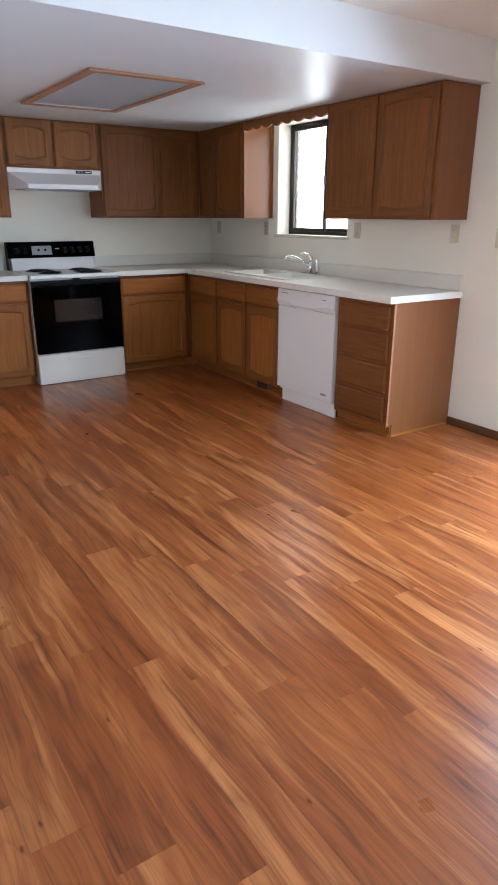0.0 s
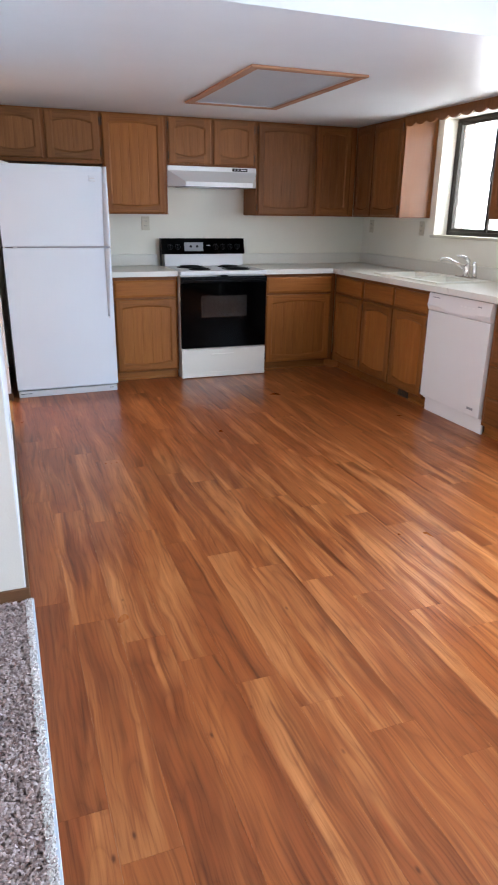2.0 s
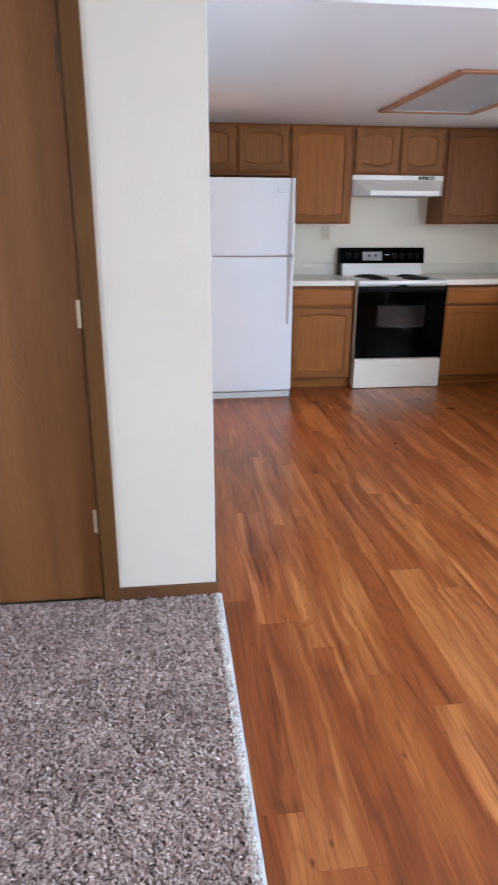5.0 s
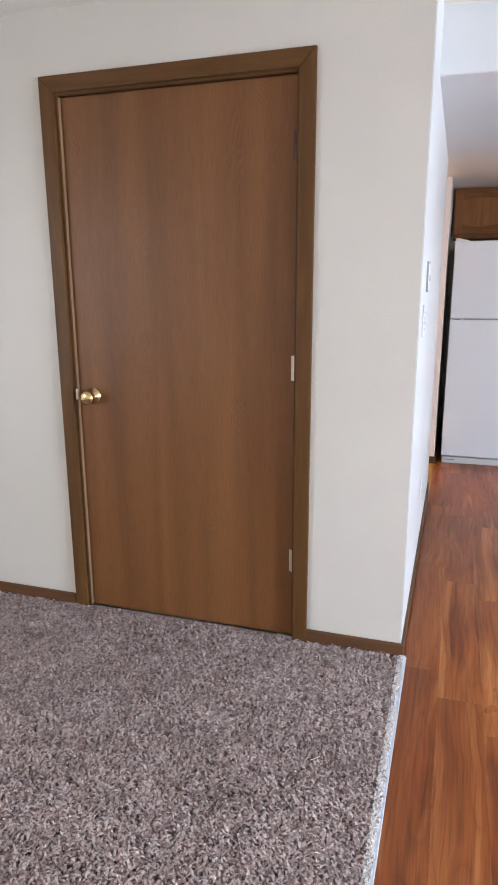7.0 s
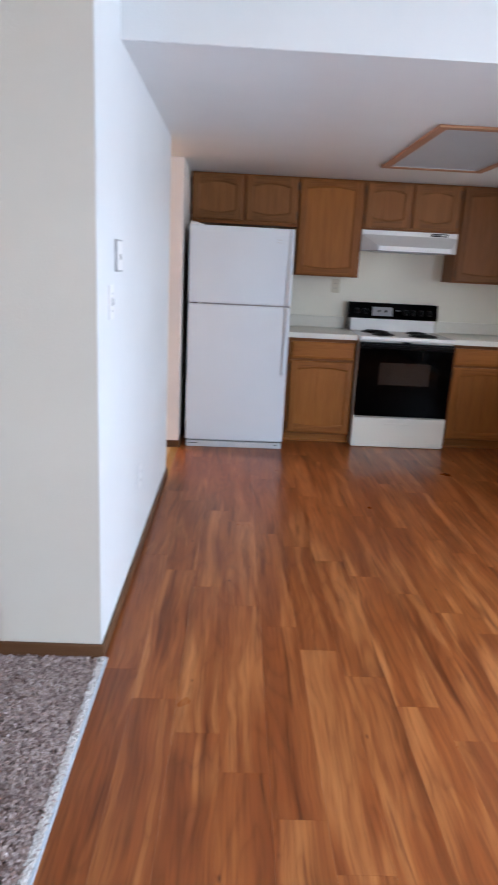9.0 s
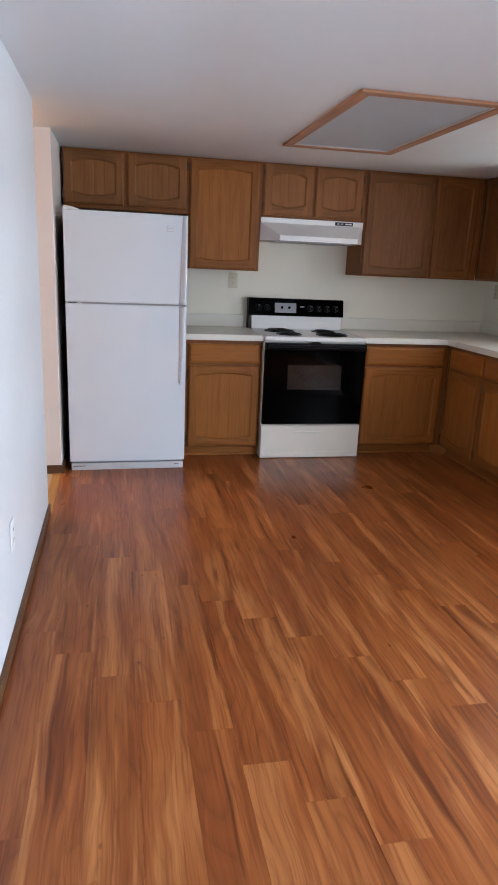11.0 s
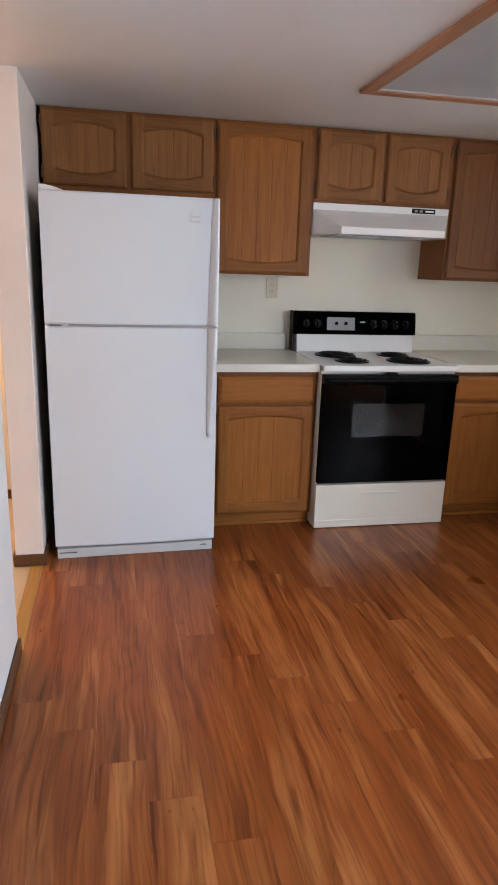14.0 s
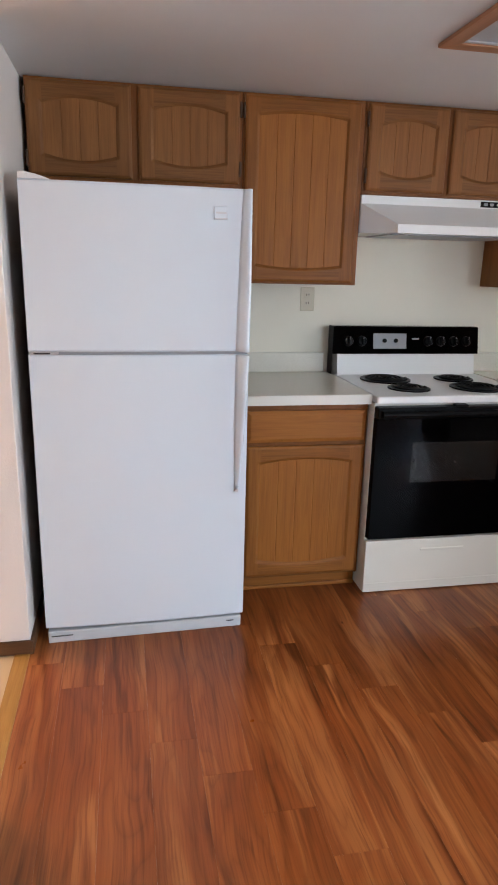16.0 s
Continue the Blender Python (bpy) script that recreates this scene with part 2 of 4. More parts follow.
M_PLATE = plain("ivory_plastic", (0.64, 0.585, 0.45), 0.4)
M_WHITEPL = plain("white_plastic", (0.82, 0.82, 0.82), 0.35)
M_DARK = plain("dark_slot", (0.02, 0.018, 0.016), 0.6)
M_GREY = plain("grey_display", (0.30, 0.31, 0.33), 0.3)
M_BADGE = plain("badge_silver", (0.62, 0.62, 0.64), 0.3, 0.7)
M_DIFF = paint("prismatic_diffuser", (0.47, 0.52, 0.57), 0.28, 0.8, 120, 0.14, distance=0.003)
M_HINGE = plain("dark_bronze_hinge", (0.085, 0.040, 0.018), 0.6, 0.0)
M_SILL = paint("cream_sill", (0.66, 0.62, 0.52), 0.35, 0.1, 40, 0.12)
M_GRILLE = paint("scuffed_grille_plastic", (0.64, 0.67, 0.70), 0.4, 0.2, 60, 0.25)


def laminate():
    m, n, l, p = material("speckled_laminate")
    v = stretched(n, l, (1, 1, 1), False)
    sp = noise_node(n, l, v, 340, 2, 0.6)
    c = ramp(n, [(0.34, (0.69, 0.655, 0.57)), (0.5, (0.76, 0.73, 0.645)), (0.68, (0.80, 0.775, 0.70))])
    l.new(sp, c.inputs[0])
    l.new(c.outputs[0], p.inputs["Base Color"])
    p.inputs["Roughness"].default_value = 0.3
    return m


M_LAM = laminate()
M_LAMEDGE = plain("counter_edge_laminate", (0.80, 0.78, 0.72), 0.3)


def plank_vinyl():
    m, n, l, p = material("vinyl_plank")
    plain_v = stretched(n, l, (1.0, 1.0, 1.0))
    bend = n.new("ShaderNodeTexNoise")
    bend.inputs["Scale"].default_value, bend.inputs["Detail"].default_value = 2.6, 2.0
    l.new(plain_v, bend.inputs["Vector"])
    off = n.new("ShaderNodeVectorMath")
    off.operation = "MULTIPLY_ADD"
    off.inputs[1].default_value = (0.045, 0.0, 0.0)
    l.new(bend.outputs["Color"], off.inputs[0])
    l.new(plain_v, off.inputs[2])

    def along(k):
        mp = n.new("ShaderNodeMapping")
        mp.inputs["Scale"].default_value = (1.0, k, 1.0)
        l.new(off.outputs[0], mp.inputs["Vector"])
        return mp.outputs["Vector"]

    def tones(value, stops):
        rp = ramp(n, stops)
        l.new(value, rp.inputs[0])
        return rp.outputs[0]

    # body colour, drifting slowly along each plank
    body = noise_node(n, l, along(0.10), 9.0, 3, 0.5, 0.6)
    col = tones(body, [(0.30, (0.185, 0.047, 0.0108)), (0.48, (0.246, 0.068, 0.0160)), (0.70, (0.318, 0.099, 0.0250))])
    # pale sapwood swaths that wander along the plank
    sap = noise_node(n, l, along(0.085), 10.5, 3, 0.45, 1.0)
    mask = tones(sap, [(0.49, (0, 0, 0)), (0.54, (0.17, 0.17, 0.17)), (0.61, (0.52, 0.52, 0.52)), (0.74, (0.85, 0.85, 0.85))])
    pale = tones(body, [(0.3, (0.40, 0.144, 0.041)), (0.7, (0.51, 0.210, 0.071))])
    mx = n.new("ShaderNodeMix")
    mx.data_type = "RGBA"
    l.new(mask, mx.inputs[0])
    l.new(col, mx.inputs[6])
    l.new(pale, mx.inputs[7])
    col = mx.outputs[2]
    # growth-ring contours that close into arches
    ring = n.new("ShaderNodeMath")
    ring.operation = "MULTIPLY"
    ring.inputs[1].default_value = 12.0
    l.new(noise_node(n, l, along(0.13), 7.0, 2, 0.4, 0.3), ring.inputs[0])
    saw = n.new("ShaderNodeMath")
    saw.operation = "FRACT"
    l.new(ring.outputs[0], saw.inputs[0])
    col = blend(n, l, "MULTIPLY", 0.6, col, tones(saw.outputs[0], [(0.0, (0.70, 0.62, 0.56)), (0.10, (0.96, 0.95, 0.94)), (0.45, (1.10, 1.08, 1.05)), (0.8, (1.0, 0.98, 0.97)), (1.0, (0.80, 0.74, 0.70))]))
    # fine grain
    lines = noise_node(n, l, along(0.022), 120, 4, 0.65, 0.3)
    col = blend(n, l, "MULTIPLY", 0.68, col, tones(lines, [(0.36, (0.58, 0.46, 0.38)), (0.50, (0.98, 0.98, 0.98)), (0.70, (1.18, 1.15, 1.10))]))
    # dark mineral streaks
    streak = noise_node(n, l, along(0.06), 22.0, 2, 0.5, 1.0)
    col = blend(n, l, "MULTIPLY", 0.7, col, tones(streak, [(0.57, (1, 1, 1)), (0.70, (0.40, 0.27, 0.21))]))
    # small knots
    v3 = stretched(n, l, (1.0, 0.45, 1.0))
    vor = n.new("ShaderNodeTexVoronoi")
    vor.inputs["Scale"].default_value = 8.0
    l.new(v3, vor.inputs["Vector"])
    kr = ramp(n, [(0.016, (0.22, 0.11, 0.08)), (0.052, (1, 1, 1))])
    l.new(vor.outputs["Distance"], kr.inputs[0])
    col = blend(n, l, "MULTIPLY", 0.8, col, kr.outputs[0])
    info = n.new("ShaderNodeObjectInfo")
    tr = ramp(n, [(0.0, (0.70, 0.66, 0.64)), (0.25, (0.95, 0.95, 0.95)), (1.0, (1.14, 1.12, 1.08))])
    l.new(info.outputs["Random"], tr.inputs[0])
    col = blend(n, l, "MULTIPLY", 0.22, col, tr.outputs[0])
    l.new(col, p.inputs["Base Color"])
    sm = noise_node(n, l, stretched(n, l, (1, 1, 1)), 4, 4)
    r = n.new("ShaderNodeMapRange")
    r.inputs["To Min"].default_value, r.inputs["To Max"].default_value = 0.24, 0.36
    l.new(sm, r.inputs["Value"])
    l.new(r.outputs[0], p.inputs["Roughness"])
    p.inputs["Specular IOR Level"].default_value = 0.36
    relief(n, l, p, lines, 0.08, 0.0006)
    return m


M_PLANK = plank_vinyl()
M_JOINT = plain("plank_joint", (0.21, 0.07, 0.022), 0.6)


def carpet_pile():
    m, n, l, p = material("frieze_carpet_pile")
    g = n.new("ShaderNodeNewGeometry")
    c = ramp(n, [(0.0, (0.24, 0.172, 0.160)), (0.25, (0.38, 0.295, 0.278)), (0.6, (0.475, 0.388, 0.372)), (1.0, (0.60, 0.515, 0.505))])
    l.new(g.outputs["Random Per Island"], c.inputs[0])
    v = stretched(n, l, (1, 1, 1), False)
    t = noise_node(n, l, v, 5, 3, 0.6)
    tr = ramp(n, [(0.3, (0.78, 0.76, 0.75)), (0.65, (1.05, 1.05, 1.05))])
    l.new(t, tr.inputs[0])
    # shadows between tuft clumps, darkened in the colour
    clump_shade = noise_node(n, l, v, 30, 4, 0.65)
    cr = ramp(n, [(0.36, (0.66, 0.63, 0.64)), (0.56, (1.06, 1.04, 1.05))])
    l.new(clump_shade, cr.inputs[0])
    base = blend(n, l, "MULTIPLY", 0.8, c.outputs[0], tr.outputs[0])
    l.new(blend(n, l, "MULTIPLY", 0.75, base, cr.outputs[0]), p.inputs["Base Color"])
    p.inputs["Roughness"].default_value = 0.9
    p.inputs["Specular IOR Level"].default_value = 0.15
    return m


M_PILE = carpet_pile()


def carpet_base():
    m, n, l, p = material("carpet_backing")
    v = stretched(n, l, (1, 1, 1), False)
    f = noise_node(n, l, v, 160, 3, 0.7)
    c = ramp(n, [(0.3, (0.13, 0.098, 0.092)), (0.5, (0.28, 0.225, 0.215)), (0.7, (0.43, 0.36, 0.35))])
    l.new(f, c.inputs[0])
    l.new(c.outputs[0], p.inputs["Base Color"])
    p.inputs["Roughness"].default_value = 0.95
    relief(n, l, p, f, 0.8, 0.006)
    return m


M_CARPET = carpet_base()
M_HALLFLOOR = paint("beige_hall_vinyl", (0.62, 0.50, 0.33), 0.4, 0.1, 60, 0.12)
M_STRIPWOOD = wood("yellow_oak_strip", [(0.3, (0.36, 0.19, 0.05)), (0.7, (0.46, 0.26, 0.075))], 1, tint=0.1)
M_BRICK = paint("pale_brick", (0.50, 0.42, 0.37), 0.85, 0.6, 90, 0.3, distance=0.004)
M_MORTAR = paint("mortar", (0.55, 0.52, 0.48), 0.9, 0.5, 120, 0.15)
M_GROUND = paint("pale_concrete_ground", (0.42, 0.40, 0.36), 0.9, 0.4, 30, 0.25)


def clear_glass():
    m, n, l, p = material("clear_glass")
    p.inputs["Base Color"].default_value = (0.97, 0.98, 0.98, 1)
    p.inputs["Transmission Weight"].default_value = 1.0
    p.inputs["Roughness"].default_value, p.inputs["IOR"].default_value = 0.0, 1.45
    return m


M_GLASS = clear_glass()

# ---- building blocks ----


def thing(name, label, category, m=Matrix.Identity(4), group="", kind=""):
    ob = new(name)
    ob.empty_display_size = 0.1
    ob.matrix_world = m
    return tagged(ob, label, category, group, kind)


def finish(name, bm, mat, smooth=False):
    bmesh.ops.recalc_face_normals(bm, faces=bm.faces)
    me = bpy.data.meshes.new(name)
    bm.to_mesh(me)
    bm.free()
    for mm in (mat if isinstance(mat, (list, tuple)) else [mat]):
        me.materials.append(mm)
    if smooth:
        for f in me.polygons:
            f.use_smooth = True
    return me


def part(name, bm, mat, parent, label="", at=(0, 0, 0), smooth=False):
    ob = new(name, finish(name, bm, mat, smooth))
    ob.parent = parent
    ob.location = at
    return tagged(ob, label)


def solo(name, bm, mat, label, category="", kind="", smooth=False):
    return tagged(new(name, finish(name, bm, mat, smooth)), label, category, kind=kind)


def box(x0, x1, y0, y1, z0, z1, bevel=0.0, seg=1, bm=None):
    own = bmesh.new()
    bmesh.ops.create_cube(own, size=1.0)
    for v in own.verts:
        v.co = Vector(((x0 + x1) / 2 + v.co.x * (x1 - x0), (y0 + y1) / 2 + v.co.y * (y1 - y0), (z0 + z1) / 2 + v.co.z * (z1 - z0)))
    if bevel:
        bmesh.ops.bevel(own, geom=own.edges[:], offset=bevel, segments=seg, affect="EDGES", profile=0.5)
    if bm is None:
        return own
    me = bpy.data.meshes.new("tmp")
    own.to_mesh(me)
    own.free()
    bm.from_mesh(me)
    bpy.data.meshes.remove(me)
    return bm


def tube(points, radii, sides=12, bm=None, caps=True):
    """A round tube along points."""
    bm = bm or bmesh.new()
    pts = [Vector(p) for p in points]
    if isinstance(radii, (int, float)):
        radii = [radii] * len(pts)
    rings = []
    up = None
    for i, p in enumerate(pts):
        d = (pts[min(i + 1, len(pts) - 1)] - pts[max(i - 1, 0)]).normalized()
        if up is None:
            up = d.orthogonal().normalized()
        up = (up - d * up.dot(d)).normalized()
        side = d.cross(up)
        rings.append([bm.verts.new(p + (up * math.cos(2 * math.pi * k / sides) + side * math.sin(2 * math.pi * k / sides)) * radii[i]) for k in range(sides)])
    for a, b in zip(rings, rings[1:]):
        for k in range(sides):
            bm.faces.new((a[k], a[(k + 1) % sides], b[(k + 1) % sides], b[k]))
    if caps:
        bm.faces.new(rings[0])
        bm.faces.new(rings[-1])
    return bm


def prism(us, vs, filled, w0, w1, place, bm=None):
    """A slab made of the filled cells of a grid, with sides where a cell ends; place(u, v, w) gives the point."""
    bm = bm or bmesh.new()
    made = {}

    def vert(i, j, k):
        if (i, j, k) not in made:
            made[i, j, k] = bm.verts.new(place(us[i], vs[j], (w0, w1)[k]))
        return made[i, j, k]

    for i in range(len(us) - 1):
        for j in range(len(vs) - 1):
            if not filled(i, j):
                continue
            for k in (0, 1):
                bm.faces.new([vert(a, b, k) for a, b in ((i, j), (i + 1, j), (i + 1, j + 1), (i, j + 1))])
            for di, dj, e in ((-1, 0, ((i, j), (i, j + 1))), (1, 0, ((i + 1, j), (i + 1, j + 1))), (0, -1, ((i, j), (i + 1, j))), (0, 1, ((i, j + 1), (i + 1, j + 1)))):
                a, b = i + di, j + dj
                inside = 0 <= a < len(us) - 1 and 0 <= b < len(vs) - 1 and filled(a, b)
                if not inside:
                    (p, q), (r, s) = e
                    bm.faces.new((vert(p, q, 0), vert(r, s, 0), vert(r, s, 1), vert(p, q, 1)))
    return bm


def wall_along_y(x0, x1, y0, y1, z0, z1, holes=()):
    us = sorted({y0, y1, *(h[0] for h in holes), *(h[1] for h in holes)})
    vs = sorted({z0, z1, *(h[2] for h in holes), *(h[3] for h in holes)})
    ok = lambda i, j: not any(h[0] <= us[i] < h[1] and h[2] <= vs[j] < h[3] for h in holes)
    return prism(us, vs, ok, x0, x1, lambda u, v, w: (w, u, v))


def wall_along_x(y0, y1, x0, x1, z0, z1, holes=()):
    us = sorted({x0, x1, *(h[0] for h in holes), *(h[1] for h in holes)})
    vs = sorted({z0, z1, *(h[2] for h in holes), *(h[3] for h in holes)})
    ok = lambda i, j: not any(h[0] <= us[i] < h[1] and h[2] <= vs[j] < h[3] for h in holes)
    return prism(us, vs, ok, y0, y1, lambda u, v, w: (u, w, v))


def board(corners, w0, w1, place, bevel=0.003):
    """A flat board with four given corners, between two depths."""
    b = bmesh.new()
    lo = [b.verts.new(place(u, v, w0)) for u, v in corners]
    hi = [b.verts.new(place(u, v, w1)) for u, v in corners]
    b.faces.new(lo), b.faces.new(hi)
    for i in range(4):
        b.faces.new((lo[i], lo[(i + 1) % 4], hi[(i + 1) % 4], hi[i]))
    bmesh.ops.recalc_face_normals(b, faces=b.faces)
    bmesh.ops.bevel(b, geom=b.edges[:], offset=bevel, segments=2, affect="EDGES", profile=0.5)
    return b


def mitred_ring(u0, u1, v0, v1, w):
    """Left, right, low and high boards of a frame of width w, mitred at the corners."""
    return ([(u0, v0), (u0 + w, v0 + w), (u0 + w, v1 - w), (u0, v1)], [(u1, v0), (u1, v1), (u1 - w, v1 - w), (u1 - w, v0 + w)],
            [(u0, v0), (u1, v0), (u1 - w, v0 + w), (u0 + w, v0 + w)], [(u0, v1), (u0 + w, v1 - w), (u1 - w, v1 - w), (u1, v1)])


# ---- the structure ----
XE, YN, XP, YD = 3.604, 6.105, 0.112, 2.324      # east wall, north wall, partition face, door wall face
XC = 0.125                                       # where carpet and planks meet
KZ, CZ = 2.107, 2.325                            # kitchen ceiling, main ceiling
XW, YS = -3.2, -2.4

st = lambda name, bm, mat, label: solo(name, bm, mat, label, kind="structure")
st("wall_north", wall_along_x(YN, YN + 0.14, -1.6, XE + 0.14, 0, CZ + 0.12), M_WALL, "cream painted kitchen wall behind the stove")
st("wall_east", wall_along_y(XE, XE + 0.18, YS, YN, 0, CZ + 0.12, [(4.0, 4.925, 1.215, 2.10), (0.05, 1.85, 0.03, 2.08)]), M_WALL,
   "cream painted wall with the kitchen window and patio door")
st("wall_south", wall_along_x(YS - 0.14, YS, XW, XE + 0.14, 0, CZ + 0.12), M_WALL, "plain cream living room end wall")
st("wall_west", wall_along_y(XW - 0.14, XW, YS - 0.14, YD + 0.125, 0, CZ + 0.12, [(-1.6, 0.4, 0.65, 2.15)]), M_WALL, "cream living room wall with an added unseen window")
bm = box(0.0, XP, YD + 0.126, 4.445, 0, CZ + 0.1)
box(XP - 0.0035, XP, YD, YD + 0.126, 0, CZ + 0.1, 0, 1, bm)
st("wall_partition", bm, M_DAYLIT, "off-white painted partition beside the kitchen")
st("wall_door", wall_along_x(YD, YD + 0.125, XW, XP - 0.004, 0, CZ + 0.1, [(-1.232, -0.301, 0.0, 2.06)]), M_DIM_WALL, "off-white textured wall round a brown door")
st("wall_stub", box(0.004, 0.129, 5.165, YN, 0, KZ + 0.02, 0.004, 2), M_STUB, "short wall end beside the refrigerator")
st("wall_hall_west", wall_along_y(-1.74, -1.6, YD + 0.125, YN + 0.14, 0, KZ + 0.02), M_WALL, "plain hallway wall")
st("wall_hall_south", wall_along_x(3.0, 3.1, -1.6, 0.0, 0, KZ + 0.02), M_WALL, "plain hallway end wall")

# the dropped kitchen ceiling with a hole for the light box, and its fascia
LX0, LX1, LY0, LY1 = 1.53, 2.163, 3.75, 5.03
FYL, FYR = 2.748, 2.80
us, vs = [-1.6, LX0, LX1, XE], [FYL, LY0, LY1, YN]
slope = (FYR - FYL) / (XE - XP)
edge_y = lambda x: FYL + slope * (max(x, XP) - XP)
bm = prism(us, vs, lambda i, j: not (i == 1 and j == 1), KZ, CZ + 0.1, lambda u, v, w: (u, edge_y(u) if v == FYL else v, w))
st("ceiling_kitchen", bm, M_KCEIL, "dropped white semi-gloss kitchen ceiling")
st("ceiling_main", box(XW - 0.14, XE + 0.14, YS - 0.14, 2.85, CZ + 0.004, CZ + 0.12), M_CEIL, "cream textured living room ceiling")
bm = bmesh.new()
vv = [bm.verts.new((x, edge_y(x) + dy, z)) for x in (XP, XE) for dy in (-0.006, -0.001) for z in (KZ - 0.001, CZ + 0.004)]
bmesh.ops.convex_hull(bm, input=vv)
st("trim_fascia", bm, M_DAYLIT, "white painted fascia of the dropped ceiling")

st("floor_base", box(XP, XE, YS, YN, -0.12, -0.0081), M_JOINT, "subfloor under the vinyl planks")
st("floor_carpet", box(XW, XC - 0.004, YS, YD + 0.02, -0.12, 0.001), M_CARPET, "grey-brown carpet backing")
st("floor_hall", box(-1.6, 0.072, YD + 0.126, YN, -0.12, 0.0), M_HALLFLOOR, "light beige hallway vinyl")
st("ground", box(-60, 60, -60, 60, -0.45, -0.3), M_GROUND, "pale ground outside")
st("threshold_strip_hall", box(0.072, XC + 0.002, 4.445, 5.165, -0.05, 0.006, 0.002), M_STRIPWOOD, "yellow oak threshold strip")
st("carpet_edge_strip", box(XC - 0.004, XC + 0.010, YS, YD, -0.05, 0.006, 0.002), M_EDGE, "bluish metal strip between carpet and planks")


def baseboard(x0, x1, y0, y1, label="brown wood baseboard"):
    """A board with its upper outer edge rounded."""
    b = bmesh.new()
    along_x = (x1 - x0) > (y1 - y0)
    box(0, max(x1 - x0, y1 - y0), 0, min(x1 - x0, y1 - y0), 0, 0.056, 0.003, 1, b)
    ob = st("baseboard", b, M_BASE, label)
    ob.matrix_world = pose(x0, y0, 0.002) if along_x else pose(x1, y0, 0.002, 0, 0, 90)
    return ob


baseboard(-0.255, XP + 0.012, YD - 0.012, YD)
baseboard(XW, -1.286, YD - 0.012, YD)
baseboard(XP, XP + 0.012, YD, 4.445)
baseboard(-0.004, 0.141, 5.153, 5.165)
baseboard(0.129, 0.141, 5.165, YN)
baseboard(-0.008, 0.004, 5.165, YN)
baseboard(-1.6, -0.008, YN - 0.012, YN)
baseboard(XE - 0.012, XE, 1.95, 2.852, "dark brown baseboard by the cabinets")
baseboard(XE - 0.012, XE, YS, -0.05)
baseboard(XW, XE - 0.012, YS, YS + 0.012)
baseboard(XW, XW + 0.012, YS + 0.012, YD - 0.012)

# the brown hollow-core door and its casing
door = thing("door_1", "closed flush brown wood-veneer door with dark casing", "door", pose(-0.7665, YD, 0), kind="structure")
part("leaf", box(-0.449, 0.449, 0.018, 0.053, 0.010, 2.044, 0.002), M_DOOR, door)
for sx in (-1, 1):
    part("jamb", box(min(sx * 0.466, sx * 0.4515), max(sx * 0.466, sx * 0.4515), -0.001, 0.125, 0, 2.06), M_CASING, door)
    part("stop", box(min(sx * 0.4515, sx * 0.44), max(sx * 0.4515, sx * 0.44), 0.055, 0.07, 0, 2.046), M_CASING, door)
    cas = [(sx * 0.516, 0.0), (sx * 0.46, 0.0), (sx * 0.46, 2.0555), (sx * 0.516, 2.1115)]
    part("casing", board(cas, -0.016, -0.0005, lambda u, v, w: (u, w, v)), M_CASING, door)
part("head_jamb", box(-0.451, 0.451, -0.001, 0.125, 2.046, 2.06), M_CASING_H, door)
cas = [(-0.516, 2.1115), (-0.46, 2.0555), (0.46, 2.0555), (0.516, 2.1115)]
part("head_casing", board(cas, -0.016, -0.0005, lambda u, v, w: (u, w, v)), M_CASING_H, door)
for z in (1.828, 1.08, 0.33):
    metal = M_HINGE if z > 1.5 else M_OLDBRASS
    h = part("hinge", tube([(0, 0, -0.045), (0, 0, 0.045)], 0.006, 10), metal, door, "dull bronze hinge" if z > 1.5 else "worn brass hinge", at=(0.4505, 0.012, z))
    part("leaf_plate", box(-0.014, -0.001, 0.003, 0.0055, -0.045, 0.045), metal, h)
knob = bmesh.new()
prof = [(0.0, 0.034), (-0.006, 0.034), (-0.009, 0.014), (-0.03, 0.012), (-0.036, 0.022), (-0.046, 0.029), (-0.058, 0.028), (-0.065, 0.018), (-0.066, 0.004)]
tube([(0, y, 0) for y, r in prof], [r for y, r in prof], 20, knob)
part("knob", knob, M_BRASS, door, "polished brass door knob", at=(-0.385, 0.018, 0.94), smooth=True)

part("leaf_edge", box(-0.4512, -0.4502, 0.006, 0.050, 0.012, 2.042), M_PALEWOOD, door, "thin pale strip between leaf and casing")
part("strike_plate", box(-0.4545, -0.446, -0.003, 0.0055, 0.925, 0.968, 0.001), M_OLDBRASS, door, "brass latch strike")

# the kitchen window
win = thing("window_1", "bronze aluminium sliding window over the sink, bright daylight behind", "window", pose(XE + 0.125, 4.0, 1.215), kind="structure")
W, H = 0.925, 0.885
for nm, b in (("window_frame", (0, 0.045, 0, 0.028, 0, H)), ("window_frame", (0, 0.045, W - 0.028, W, 0, H)),
              ("window_frame", (0, 0.045, 0.028, W - 0.028, 0, 0.03)), ("window_frame", (0, 0.045, 0.028, W - 0.028, H - 0.03, H))):
    part(nm, box(*b, 0.002), M_BRONZE, win)
